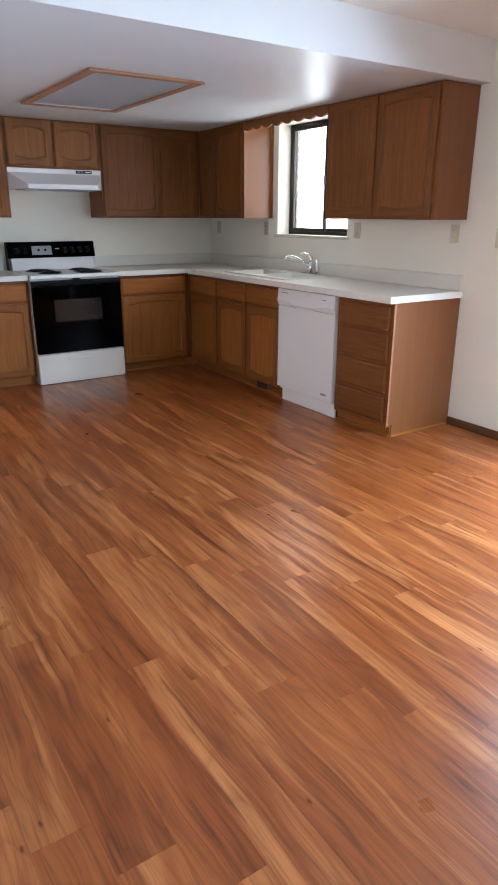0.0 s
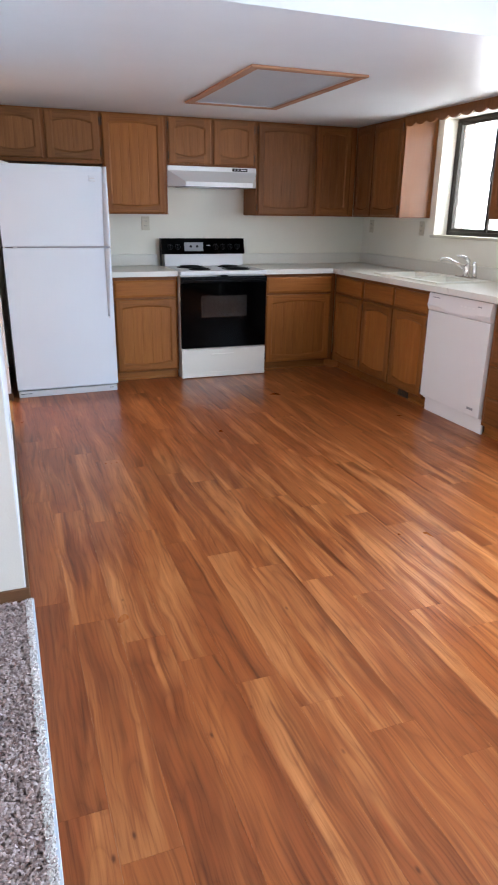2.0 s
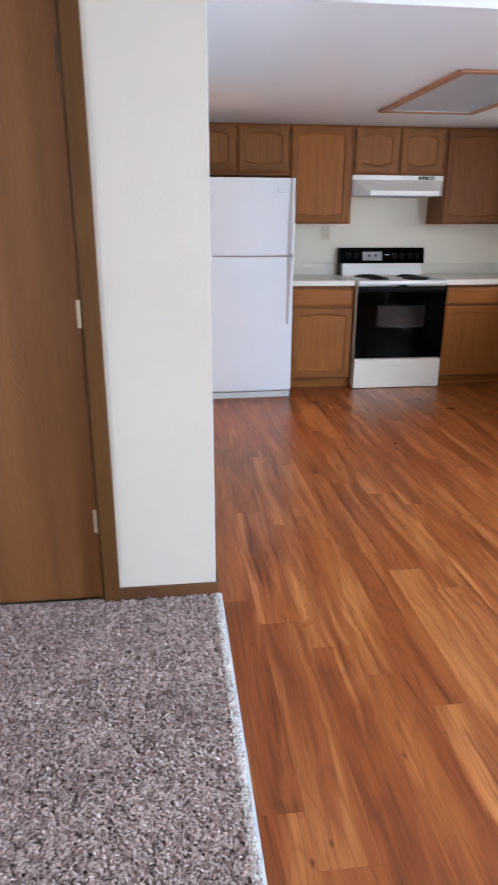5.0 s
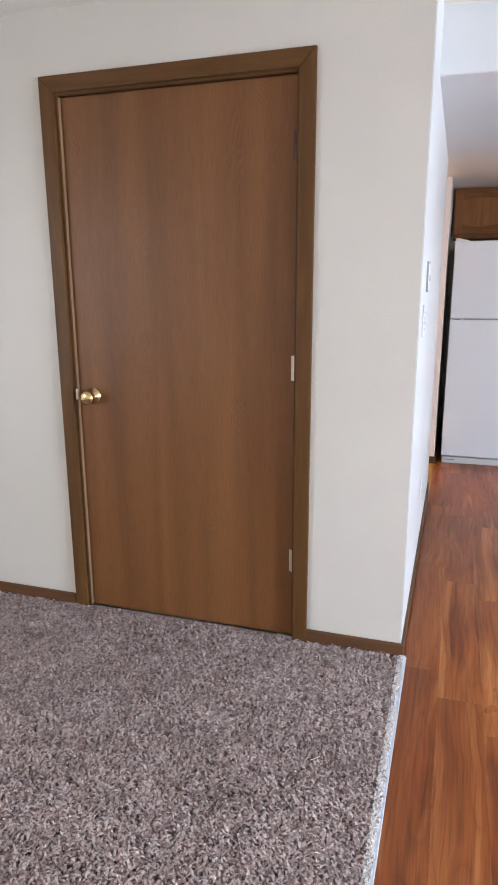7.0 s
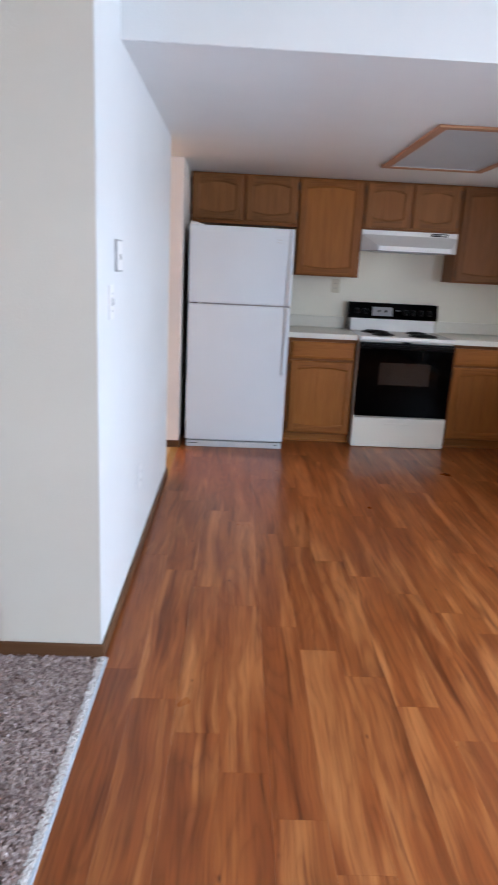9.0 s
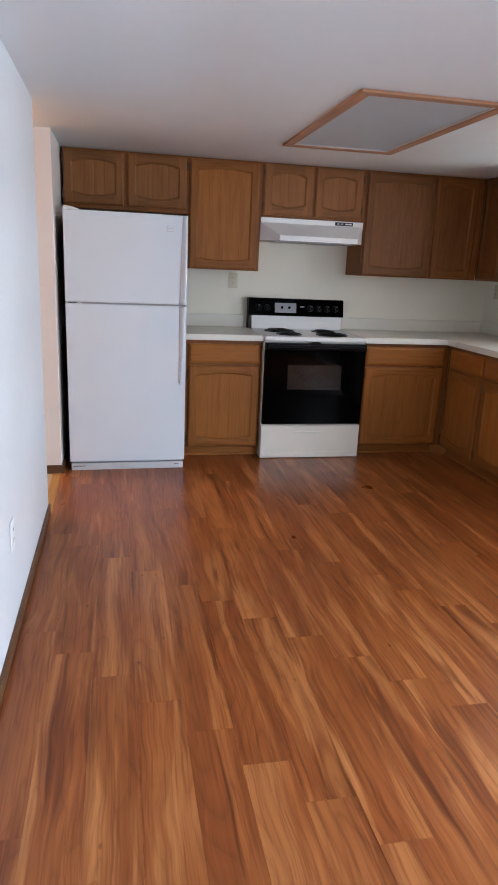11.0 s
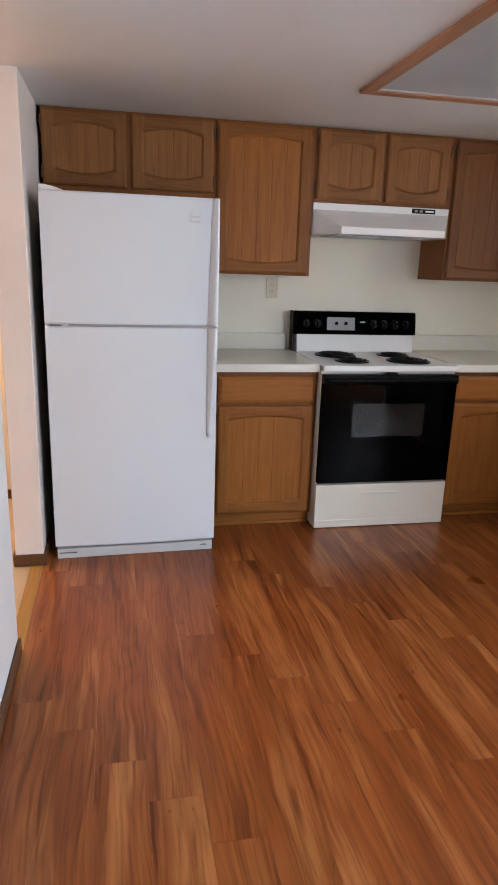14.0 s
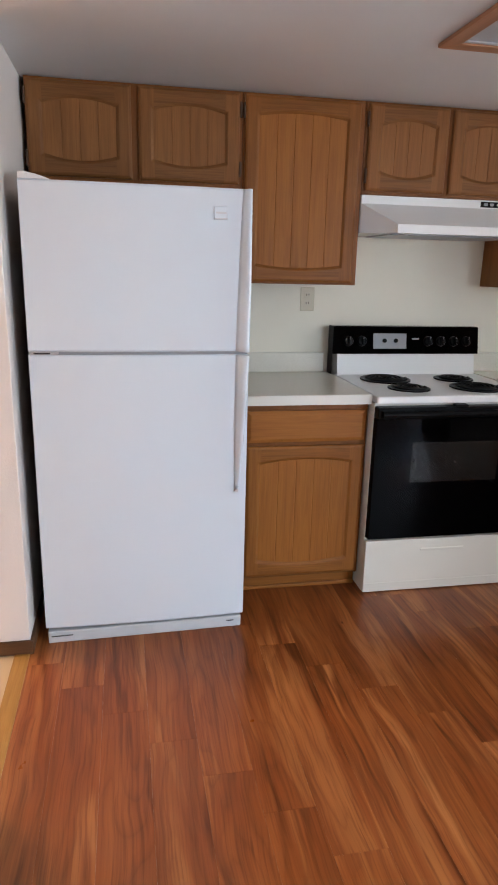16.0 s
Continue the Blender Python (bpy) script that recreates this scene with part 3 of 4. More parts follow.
for off, y0, y1 in ((0.003, 0.43, W - 0.028), (0.024, 0.028, 0.47)):
    sash = part("sash", box(off, off + 0.018, y0, y0 + 0.03, 0.03, H - 0.03, 0.002), M_BRONZE, win)
    part("stile", box(off, off + 0.018, y1 - 0.024, y1, 0.03, H - 0.03, 0.002), M_BRONZE, sash)
    part("rail", box(off, off + 0.018, y0 + 0.03, y1 - 0.024, 0.03, 0.055, 0.002), M_BRONZE, sash)
    part("rail", box(off, off + 0.018, y0 + 0.03, y1 - 0.024, H - 0.052, H - 0.03, 0.002), M_BRONZE, sash)
    pane = part("pane", box(off + 0.007, off + 0.011, y0 + 0.03, y1 - 0.024, 0.055, H - 0.052), M_GLASS, sash)
    pane.visible_shadow = False
part("latch", box(-0.012, 0.003, 0.436, 0.452, 0.40, 0.47, 0.003), M_BRONZE, win)
st("window_sill", box(XE - 0.022, XE + 0.125, 3.975, 4.95, 1.193, 1.2165, 0.004, 2), M_SILL, "cream stone-look window sill")

# patio door, and an added west window for fill light, behind the camera
pat = thing("patio_door", "aluminium sliding glass patio door", "door", pose(XE + 0.05, 0.05, 0.03), kind="structure")
for b in ((0, 0.06, 0, 0.05, 0, 2.05), (0, 0.06, 1.75, 1.8, 0, 2.05), (0, 0.06, 0.05, 1.75, 0, 0.06), (0, 0.06, 0.05, 1.75, 1.99, 2.05), (0.0, 0.06, 0.87, 0.93, 0.06, 1.99)):
    part("door_frame", box(*b, 0.003), M_BRONZE, pat)
for y0 in (0.05, 0.93):
    pane = part("pane", box(0.028, 0.034, y0, y0 + 0.82, 0.06, 1.99), M_GLASS, pat)
    pane.visible_shadow = False
sw = thing("fill_window", "added unseen window in a bronze frame, opening for the west fill lamp", "window", pose(XW - 0.05, -1.6, 0.65, 0, 0, 90), kind="structure")
for b in ((0, 0.05, 0, 0.05, 0, 1.5), (1.95, 2.0, 0, 0.05, 0, 1.5), (0.05, 1.95, 0, 0.05, 0, 0.05), (0.05, 1.95, 0, 0.05, 1.45, 1.5), (0.98, 1.02, 0, 0.05, 0.05, 1.45)):
    part("window_frame", box(*b, 0.003), M_BRONZE, sw)
for x0 in (0.05, 1.02):
    pane = part("pane", box(x0, x0 + 0.93, 0.022, 0.028, 0.05, 1.45), M_GLASS, sw)
    pane.visible_shadow = False

# ---- cabinets ----


def arch_door_meshes(w, h, rail, arch, staves, tone):
    """Frame and panel of a cabinet door: front at y = 0, back at y = 0.018, with bowed top and bottom rails."""
    n = 14

    def bow(x, lo, hi):
        s = (x - lo) / (hi - lo)
        return max(0.0, 1 - (2 * s - 1) ** 2)

    def loop(bm, ins, a, y):
        lo, hi = ins, w - ins
        # the rails end squarely against the stiles
        r0, r1 = rail + 0.011, w - rail - 0.011
        xs = [lo] + [r0 + (r1 - r0) * i / (n - 2) for i in range(n - 1)] + [hi]
        low = [(x, y, ins + a - a * bow(x, lo, hi)) for x in xs]
        top = [(x, y, h - ins - a + a * bow(x, lo, hi)) for x in reversed(xs)]
        return [bm.verts.new(p) for p in low + top]

    bm = bmesh.new()
    loops = [loop(bm, 0, 0, 0.018), loop(bm, 0, 0, 0.0075), loop(bm, 0.004, 0, 0.003), loop(bm, 0.012, 0, 0.0), loop(bm, rail - 0.004, arch, 0.0),
             loop(bm, rail, arch, 0.0015), loop(bm, rail + 0.008, arch, 0.0072), loop(bm, rail + 0.011, arch, 0.009)]
    for a, b in zip(loops, loops[1:]):
        for i in range(len(a)):
            j = (i + 1) % len(a)
            fc = bm.faces.new((a[i], a[j], b[j], b[i]))
            fc.material_index = 0 if i in (0, n - 1, n, n + 1, 2 * n, 2 * n + 1) else 1
    bm.faces.new(loops[0])
    # tone "deep" picks the oak with shade painted in
    frame_mesh = finish("door", bm, {"": M_OAK, "faded": M_OLD, "deep": M_SHADED}[tone])
    frame_mesh.materials.append({"": M_RAIL, "faded": M_OLD_RAIL, "deep": M_SHADED_H}[tone])
    bm = bmesh.new()
    ins = rail + 0.0085
    lo, hi = ins, w - ins
    cols = []
    for k in range(staves):
        a, b = lo + (hi - lo) * k / staves, lo + (hi - lo) * (k + 1) / staves
        cols += [(a, 0.0074 if k == 0 else 0.0092), (a + 0.0022, 0.0075), (a + (b - a) * 0.33, 0.0072), (a + (b - a) * 0.66, 0.0072), (b - 0.0022, 0.0075)]
    cols.append((hi, 0.0074))
    vs_ = [(bm.verts.new((x, y, ins + arch - arch * bow(x, lo, hi))), bm.verts.new((x, y, h - ins - arch + arch * bow(x, lo, hi)))) for x, y in cols]
    for (a, b), (c, d) in zip(vs_, vs_[1:]):
        bm.faces.new((a, c, d, b))
    panel_mesh = finish("panel", bm, {"": M_OAK_PANEL, "faded": M_OLD_PANEL, "deep": M_SHADED_PANEL}[tone])
    return frame_mesh, panel_mesh


def cabinet_door(parent, x, z, w, h, y=-0.018, hinge="", arch=0.018, staves=4, rail=0.052, tone=""):
    fm, pm = arch_door_meshes(w, h, rail, arch, staves, tone)
    d = new("door", fm)
    d.parent, d.location = parent, (x, y, z)
    pn = new("panel", pm)
    pn.parent = d
    if hinge:
        for hz in (0.06, h - 0.06):
            b = bmesh.new()
            tube([(0, 0, -0.02), (0, 0, 0.02)], 0.005, 8, b)
            box(-0.004, 0.004, -0.002, 0.012, -0.03, 0.03, 0.002, 1, b)
            part("hinge", b, M_HINGE, d, "dark bronze hinge", at=(-0.004 if hinge == "l" else w + 0.004, 0.004, hz))
    return d


def drawer_front(parent, x, z, w, h, y=-0.018, mat=M_OAK_H):
    b = bmesh.new()
    box(0, w, 0.006, 0.018, 0, h, 0.0, 1, b)
    lo = [b.verts.new(p) for p in ((0, 0.006, 0), (w, 0.006, 0), (w, 0.006, h), (0, 0.006, h))]
    hi = [b.verts.new(p) for p in ((0.016, 0, 0.016), (w - 0.016, 0, 0.016), (w - 0.016, 0, h - 0.016), (0.016, 0, h - 0.016))]
    for i in range(4):
        b.faces.new((lo[i], lo[(i + 1) % 4], hi[(i + 1) % 4], hi[i]))
    b.faces.new(hi)
    return part("drawer_front", b, mat, parent, at=(x, y, z))


def carcass(parent, w, d, h, toe=0.0, label=""):
    b = bmesh.new()
    box(0, w, 0, d, toe, h, 0.0012, 1, b)
    part("body", b, M_OAK_FRAME, parent, label)
    if toe:
        part("toe_kick", box(0.001, w - 0.001, 0.035, d - 0.01, 0.0, toe - 0.001), M_OAK_H, parent)
        part("shoe_moulding", box(0.001, w - 0.001, 0.024, 0.0345, 0.0, 0.018, 0.004, 2), M_OAK_H, parent)


UZ, UH = 1.348, KZ - 1.348 - 0.003
NORTH, EAST = "north", "east"


def unit(name, label, run, start, z, front):
    """A cabinet Empty: local x along the run, y into the wall, z up."""
    m = pose(start, front, z) if run == NORTH else pose(front, start, z, 0, 0, -90)
    return thing(name, label, "cabinet", m, group="oak kitchen cabinets")


UF, UFE = 5.79, 3.30                      # face-frame planes of the wall cabinets
BF, BFE = 5.51, 3.012                     # and of the base cabinets
UD, BD = YN - UF - 0.002, YN - BF - 0.002

# wall cabinets along the north wall
c = unit("wall_cabinet", "two-door oak cabinet above the white refrigerator", NORTH, 0.147, 1.722, UF)
carcass(c, 0.856, UD, KZ - 1.722 - 0.003)
cabinet_door(c, 0.003, 0.026, 0.402, 0.346, hinge="l", arch=0.023, tone="faded")
cabinet_door(c, 0.431, 0.026, 0.412, 0.346, hinge="r", arch=0.023, tone="faded")
c = unit("wall_cabinet", "single-door oak wall cabinet beside the range hood", NORTH, 1.0045, UZ, UF)
carcass(c, 0.527, UD, UH)
cabinet_door(c, 0.008, 0.008, 0.497, 0.738, hinge="l", arch=0.016, staves=5)
c = unit("wall_cabinet", "short two-door oak cabinet above the range hood", NORTH, 1.533, 1.735, UF)
carcass(c, 0.790, UD, KZ - 1.735 - 0.003)
cabinet_door(c, 0.014, 0.014, 0.365, 0.345, hinge="l", arch=0.023, tone="faded")
cabinet_door(c, 0.400, 0.014, 0.365, 0.345, hinge="r", arch=0.023, tone="faded")
c = unit("wall_cabinet", "two-door oak corner wall cabinet", NORTH, 2.3245, UZ, UF)
carcass(c, 0.974, UD, UH)
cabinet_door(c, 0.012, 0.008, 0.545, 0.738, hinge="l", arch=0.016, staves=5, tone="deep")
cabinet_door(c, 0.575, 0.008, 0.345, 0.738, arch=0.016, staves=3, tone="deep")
# wall cabinets along the east wall
UDE = XE - UFE - 0.002
c = unit("wall_cabinet", "two-door oak wall cabinet beside the window, pale side lit by daylight", EAST, UF - 0.001, UZ, UFE)
carcass(c, 0.780, UDE, UH)
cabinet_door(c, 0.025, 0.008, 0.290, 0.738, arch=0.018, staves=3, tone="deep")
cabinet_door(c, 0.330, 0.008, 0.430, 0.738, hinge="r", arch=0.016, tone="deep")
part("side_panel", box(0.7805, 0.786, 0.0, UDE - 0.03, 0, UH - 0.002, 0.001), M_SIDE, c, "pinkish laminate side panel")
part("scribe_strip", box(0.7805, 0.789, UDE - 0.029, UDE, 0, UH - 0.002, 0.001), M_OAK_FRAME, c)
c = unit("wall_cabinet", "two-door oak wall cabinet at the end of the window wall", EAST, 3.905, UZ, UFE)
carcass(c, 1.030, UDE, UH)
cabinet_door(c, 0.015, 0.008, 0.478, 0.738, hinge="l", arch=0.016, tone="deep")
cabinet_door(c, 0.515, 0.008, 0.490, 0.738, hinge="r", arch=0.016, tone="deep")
part("side_panel", box(1.0305, 1.036, 0.0, UDE, 0, UH - 0.002, 0.001), M_SIDE, c, "reddish laminate end panel")

# the scalloped valance over the window
val = bmesh.new()
VY0, VY1 = 3.907, 5.001
N = 96
rows = []
for i in range(N + 1):
    y = VY0 + (VY1 - VY0) * i / N
    u = (y - VY0) / (VY1 - VY0)
    z = 2.028 + 0.022 * (1 - abs(math.sin(math.pi * 8 * u)))
    rows.append([val.verts.new((x, y, zz)) for x, zz in ((3.289, z), (3.289, KZ - 0.002), (3.306, KZ - 0.002), (3.306, z))])
for a, b in zip(rows, rows[1:]):
    for k in range(4):
        val.faces.new((a[k], b[k], b[(k + 1) % 4], a[(k + 1) % 4]))
val.faces.new(rows[0]), val.faces.new(rows[-1])
tagged(new("valance", finish("valance", val, M_SHADED)), "scalloped oak valance above the sink window", "valance")

# base cabinets
BH = 0.866
c = unit("base_cabinet", "oak base cabinet with one drawer between refrigerator and stove", NORTH, 0.962, 0.0, BF)
carcass(c, 0.564, BD, BH, 0.07)
drawer_front(c, 0.034, 0.702, 0.518, 0.135)
cabinet_door(c, 0.034, 0.082, 0.518, 0.602, hinge="l", arch=0.020, staves=5)
c = unit("base_cabinet", "oak base cabinet with one drawer between stove and corner", NORTH, 2.302, 0.0, BF)
carcass(c, 0.708, BD, BH, 0.07)
drawer_front(c, 0.028, 0.702, 0.632, 0.135)
cabinet_door(c, 0.028, 0.082, 0.632, 0.602, hinge="l", arch=0.020, staves=5)
BDE = XE - BFE - 0.002
c = unit("base_cabinet", "oak corner base cabinet with one drawer", EAST, BF - 0.002, 0.0, BFE)
carcass(c, 0.520, BDE, BH, 0.07)
drawer_front(c, 0.042, 0.702, 0.463, 0.135)
cabinet_door(c, 0.042, 0.082, 0.463, 0.602, arch=0.020)
c = unit("sink_cabinet", "two-door oak sink base cabinet with dark toe-kick vent", EAST, 4.986, 0.0, BFE)
carcass(c, 0.942, BDE, 0.70, 0.07)
part("front_rail", box(0.0, 0.942, 0.0, 0.03, 0.701, BH), M_OAK_FRAME, c)
for x in (0.018, 0.488):
    drawer_front(c, x, 0.702, 0.44, 0.135)
    cabinet_door(c, x, 0.082, 0.44, 0.602, hinge="l" if x < 0.1 else "r", arch=0.020)
vent = part("toe_vent", box(0.60, 0.74, 0.018, 0.0235, 0.014, 0.062, 0.001), M_DARK, c, "dark toe-kick heating vent")
for i in range(6):
    part("vent_bar", box(0.612 + i * 0.021, 0.618 + i * 0.021, 0.0155, 0.0178, 0.018, 0.058), M_HINGE, vent)
c = unit("drawer_cabinet", "four-drawer oak cabinet ending in a reddish side panel", EAST, 3.372, 0.0, BFE)
carcass(c, 0.514, BDE, BH, 0.07)
for z0, z1 in ((0.69, 0.845), (0.49, 0.672), (0.286, 0.472), (0.098, 0.268)):
    drawer_front(c, 0.024, z0, 0.47, z1 - z0, mat=M_SHADED_H)
b = prism([-0.004, 0.045, BDE], [0.0, 0.086, BH], lambda i, j: not (i == 0 and j == 0), 0.5145, 0.520, lambda u, v, w: (w, u, v))
part("end_panel", b, M_SIDE, c, "reddish laminate end panel, lightly scuffed")
part("end_shoe", box(0.5205, 0.529, 0.04, BDE, 0.0, 0.018, 0.003), M_OAK_H, c)
# pale strip painted in as the highlight along the panel's front edge
part("end_trim", box(0.5205, 0.5225, -0.004, 0.010, 0.087, BH - 0.001), M_LIGHTTRIM, c)

b = bmesh.new()
corner = [(2.95, 5.5445), (3.0465, 5.44), (3.0465, 5.5445)]
lo = [b.verts.new((x, y, 0.0)) for x, y in corner]
hi = [b.verts.new((x, y, 0.069)) for x, y in corner]
b.faces.new(lo), b.faces.new(hi)
for i in range(3):
    b.faces.new((lo[i], lo[(i + 1) % 3], hi[(i + 1) % 3], hi[i]))
tagged(new("toe_kick_corner", finish("toe_kick_corner", b, M_OAK_H)), "angled oak toe-kick filler in the cabinet corner", "trim")

# worktops
CT0, CT1, CFN, CFE = 0.868, 0.908, 5.468, 2.962
wt = thing("worktop", "short speckled cream laminate worktop beside the refrigerator", "worktop")
part("top", box(0.955, 1.5265, CFN + 0.003, YN - 0.001, CT0, CT1, 0.003), M_LAM, wt)
part("front_edge", box(0.955, 1.5265, CFN, CFN + 0.0025, CT0 - 0.001, CT1 - 0.0015), M_LAMEDGE, wt, "white edge strip")
part("backsplash", box(0.955, 1.500, YN - 0.021, YN - 0.001, CT1 + 0.0005, 1.006, 0.003), M_LAM, wt)
wt = thing("worktop", "speckled cream laminate corner worktop round the sink", "worktop")
SX0, SX1, SY0, SY1 = 3.075, 3.425, 4.075, 4.865
us, vs = [2.3015, CFE, SX0, SX1, XE - 0.001], [2.843, SY0, SY1, CFN, YN - 0.001]
part("top", prism(us, vs, lambda i, j: (j == 3) or (i >= 1 and not (i == 2 and j == 1)), CT0, CT1, lambda u, v, w: (u, v, w)), M_LAM, wt)
part("front_edge", box(2.3015, CFE - 0.004, CFN - 0.0035, CFN - 0.0003, CT0 - 0.001, CT1 - 0.001), M_LAMEDGE, wt)
part("front_edge", box(CFE - 0.0035, CFE - 0.0003, 2.8425, CFN - 0.0035, CT0 - 0.001, CT1 - 0.001), M_LAMEDGE, wt)
part("end_edge", box(CFE - 0.0035, XE - 0.001, 2.839, 2.8422, CT0 - 0.001, CT1 - 0.001), M_LAMEDGE, wt)
part("backsplash", box(2.315, XE - 0.022, YN - 0.021, YN - 0.001, CT1 + 0.0005, 1.006, 0.003), M_LAM, wt)
part("backsplash", box(XE - 0.0215, XE - 0.001, 2.85, YN - 0.001, CT1 + 0.0005, 1.006, 0.003), M_LAM, wt)

# the sink and its taps
sink = thing("sink", "white drop-in double-bowl sink set in the worktop", "sink", pose(3.04, 4.04, CT1))
us, vs = [0.0, 0.04, 0.375, 0.48], [0.0, 0.04, 0.405, 0.445, 0.82, 0.86]
b = prism(us, vs, lambda i, j: not (i == 1 and j in (1, 3)), 0.0005, 0.013, lambda u, v, w: (u, v, w))
bmesh.ops.bevel(b, geom=[e for e in b.edges if len(e.link_faces) == 2 and e.calc_face_angle(0) > 1.0], offset=0.005, segments=2, affect="EDGES")
part("rim", b, M_ALMOND, sink)
for y0, y1 in ((0.04, 0.405), (0.445, 0.82)):
    b = bmesh.new()
    t = [b.verts.new((x, y, 0.004)) for x, y in ((0.038, y0 - 0.002), (0.377, y0 - 0.002), (0.377, y1 + 0.002), (0.038, y1 + 0.002))]
    lo = [b.verts.new((x, y, -0.17)) for x, y in ((0.06, y0 + 0.02), (0.355, y0 + 0.02), (0.355, y1 - 0.02), (0.06, y1 - 0.02))]
    for i in range(4):
        b.faces.new((t[i], t[(i + 1) % 4], lo[(i + 1) % 4], lo[i]))
    b.faces.new(lo)
    bowl = part("bowl", b, M_ALMOND, sink)
    part("drain", tube([(0.21, (y0 + y1) / 2, -0.1695), (0.21, (y0 + y1) / 2, -0.165)], 0.035, 20), M_CHROME, bowl)
tap = thing("faucet", "chrome single-lever kitchen faucet with side sprayer", "faucet", pose(3.485, 4.29, CT1 + 0.0135))
part("base_plate", box(-0.025, 0.025, -0.11, 0.11, 0, 0.012, 0.005, 2), M_CHROME, tap)
part("body", tube([(0, 0, 0.012), (0, 0, 0.05), (0, 0, 0.085), (-0.004, 0, 0.10)], [0.026, 0.023, 0.022, 0.015], 16), M_CHROME, tap, smooth=True)
part("spout", tube([(-0.01, 0.01, 0.065), (-0.06, 0.035, 0.10), (-0.12, 0.06, 0.13), (-0.165, 0.08, 0.142), (-0.185, 0.088, 0.135), (-0.188, 0.09, 0.12)],
                   [0.016, 0.014, 0.0125, 0.012, 0.012, 0.011], 14), M_CHROME, tap, smooth=True)
part("lever", tube([(0, 0, 0.10), (0.004, -0.004, 0.125), (-0.02, 0.0, 0.15), (-0.06, 0.012, 0.162), (-0.09, 0.02, 0.163)], [0.014, 0.016, 0.012, 0.008, 0.006], 12), M_CHROME, tap, smooth=True)
part("sprayer", tube([(0, -0.09, 0.012), (0, -0.09, 0.05), (-0.003, -0.09, 0.09), (-0.012, -0.088, 0.115), (-0.02, -0.086, 0.118)], [0.018, 0.014, 0.015, 0.016, 0.008], 12), M_CHROME, tap, smooth=True)

# the dishwasher
dw = thing("dishwasher", "white built-in dishwasher with a curved handle pocket", "dishwasher", pose(2.985, 4.037, 0, 0, 0, -90))
part("tub", box(0.01, 0.655, 0.03, 0.58, 0.09, 0.862), M_ENAMEL, dw)
part("door_panel", box(0.006, 0.659, 0.0, 0.028, 0.11, 0.735, 0.004, 2), M_ENAMEL, dw)
b = bmesh.new()
n = 18
ring = []
for i in range(n + 1):
    u = i / n
    dip = 0.022 * max(0.0, 1 - (2 * u - 1) ** 2 * 1.9)
    x = 0.006 + 0.653 * u
    ring.append([b.verts.new(p) for p in ((x, 0.026, 0.738), (x, 0.0, 0.738), (x, -0.006, 0.757 - dip), (x, -0.012, 0.775 - dip), (x, -0.008, 0.80), (x, -0.002, 0.858), (x, 0.026, 0.858))])
for p, q in zip(ring, ring[1:]):
    for k in range(7):
        b.faces.new((p[k], q[k], q[(k + 1) % 7], p[(k + 1) % 7]))
b.faces.new(ring[0]), b.faces.new(ring[-1])
cp = part("control_panel", b, M_ENAMEL, dw)
part("handle_pocket", box(0.22, 0.45, -0.0085, -0.002, 0.764, 0.772, 0.002), M_GREY, cp)
part("vent_slots", box(0.05, 0.13, -0.0055, -0.001, 0.828, 0.834), M_GREY, cp)
part("badge", box(0.53, 0.57, -0.0062, -0.001, 0.818, 0.826), M_GREY, cp, "small grey maker's badge")
for i in range(4):
    part("button", box(0.36 + i * 0.04, 0.385 + i * 0.04, -0.0078, -0.002, 0.80, 0.812, 0.001), M_WHITEPL, cp)
part("toe_panel", box(0.03, 0.6645, 0.035, 0.05, 0.0, 0.109, 0.002), M_ENAMEL, dw)
part("badge", box(0.54, 0.60, -0.002, 0.0005, 0.150, 0.166), M_GREY, dw, "small grey badge low on the door")

# the refrigerator
fr = thing("refrigerator", "white top-freezer refrigerator with full-length handles", "refrigerator", pose(0.179, 5.223, 0, 0, 0, 0.7))
FW = 0.768
part("cabinet", box(0.006, FW - 0.006, 0.068, 0.80, 0.012, 1.655, 0.004), M_BODY, fr, "cabinet sides painted dark for the shadow beside them")
part("gasket", box(0.02, FW - 0.02, 0.056, 0.0675, 0.06, 1.65), M_GREY, fr)


def fridge_door(name, z0, z1):
    b = bmesh.new()
    n = 16
    ring = []
    for i in range(n + 1):
        u = i / n
        bulge = 0.010 * (1 - (2 * u - 1) ** 2)
        x = FW * u
        ring.append([(x, 0.010 - bulge), (x, 0.055)])
    for k, z in enumerate((z0, z0 + 0.006, z1 - 0.006, z1)):
        off = 0.005 if k in (0, 3) else 0.0
        for i in range(n + 1):
            ring[i].append(b.verts.new((ring[i][0][0], ring[i][0][1] + off, z)))
    for i in range(n + 1):
        ring[i].append(b.verts.new((ring[i][0][0], 0.055, z0)))
        ring[i].append(b.verts.new((ring[i][0][0], 0.055, z1)))
    for i in range(n):
        p, q = ring[i][2:], ring[i + 1][2:]
        order = (4, 0, 1, 2, 3, 5)
        for k in range(6):
            a, c_ = order[k], order[(k + 1) % 6]
            b.faces.new((p[a], q[a], q[c_], p[c_]))
    for e in (ring[0][2:], ring[-1][2:]):
        b.faces.new([e[k] for k in (4, 0, 1, 2, 3, 5)])
    return part(name, b, M_FRIDGE, fr)


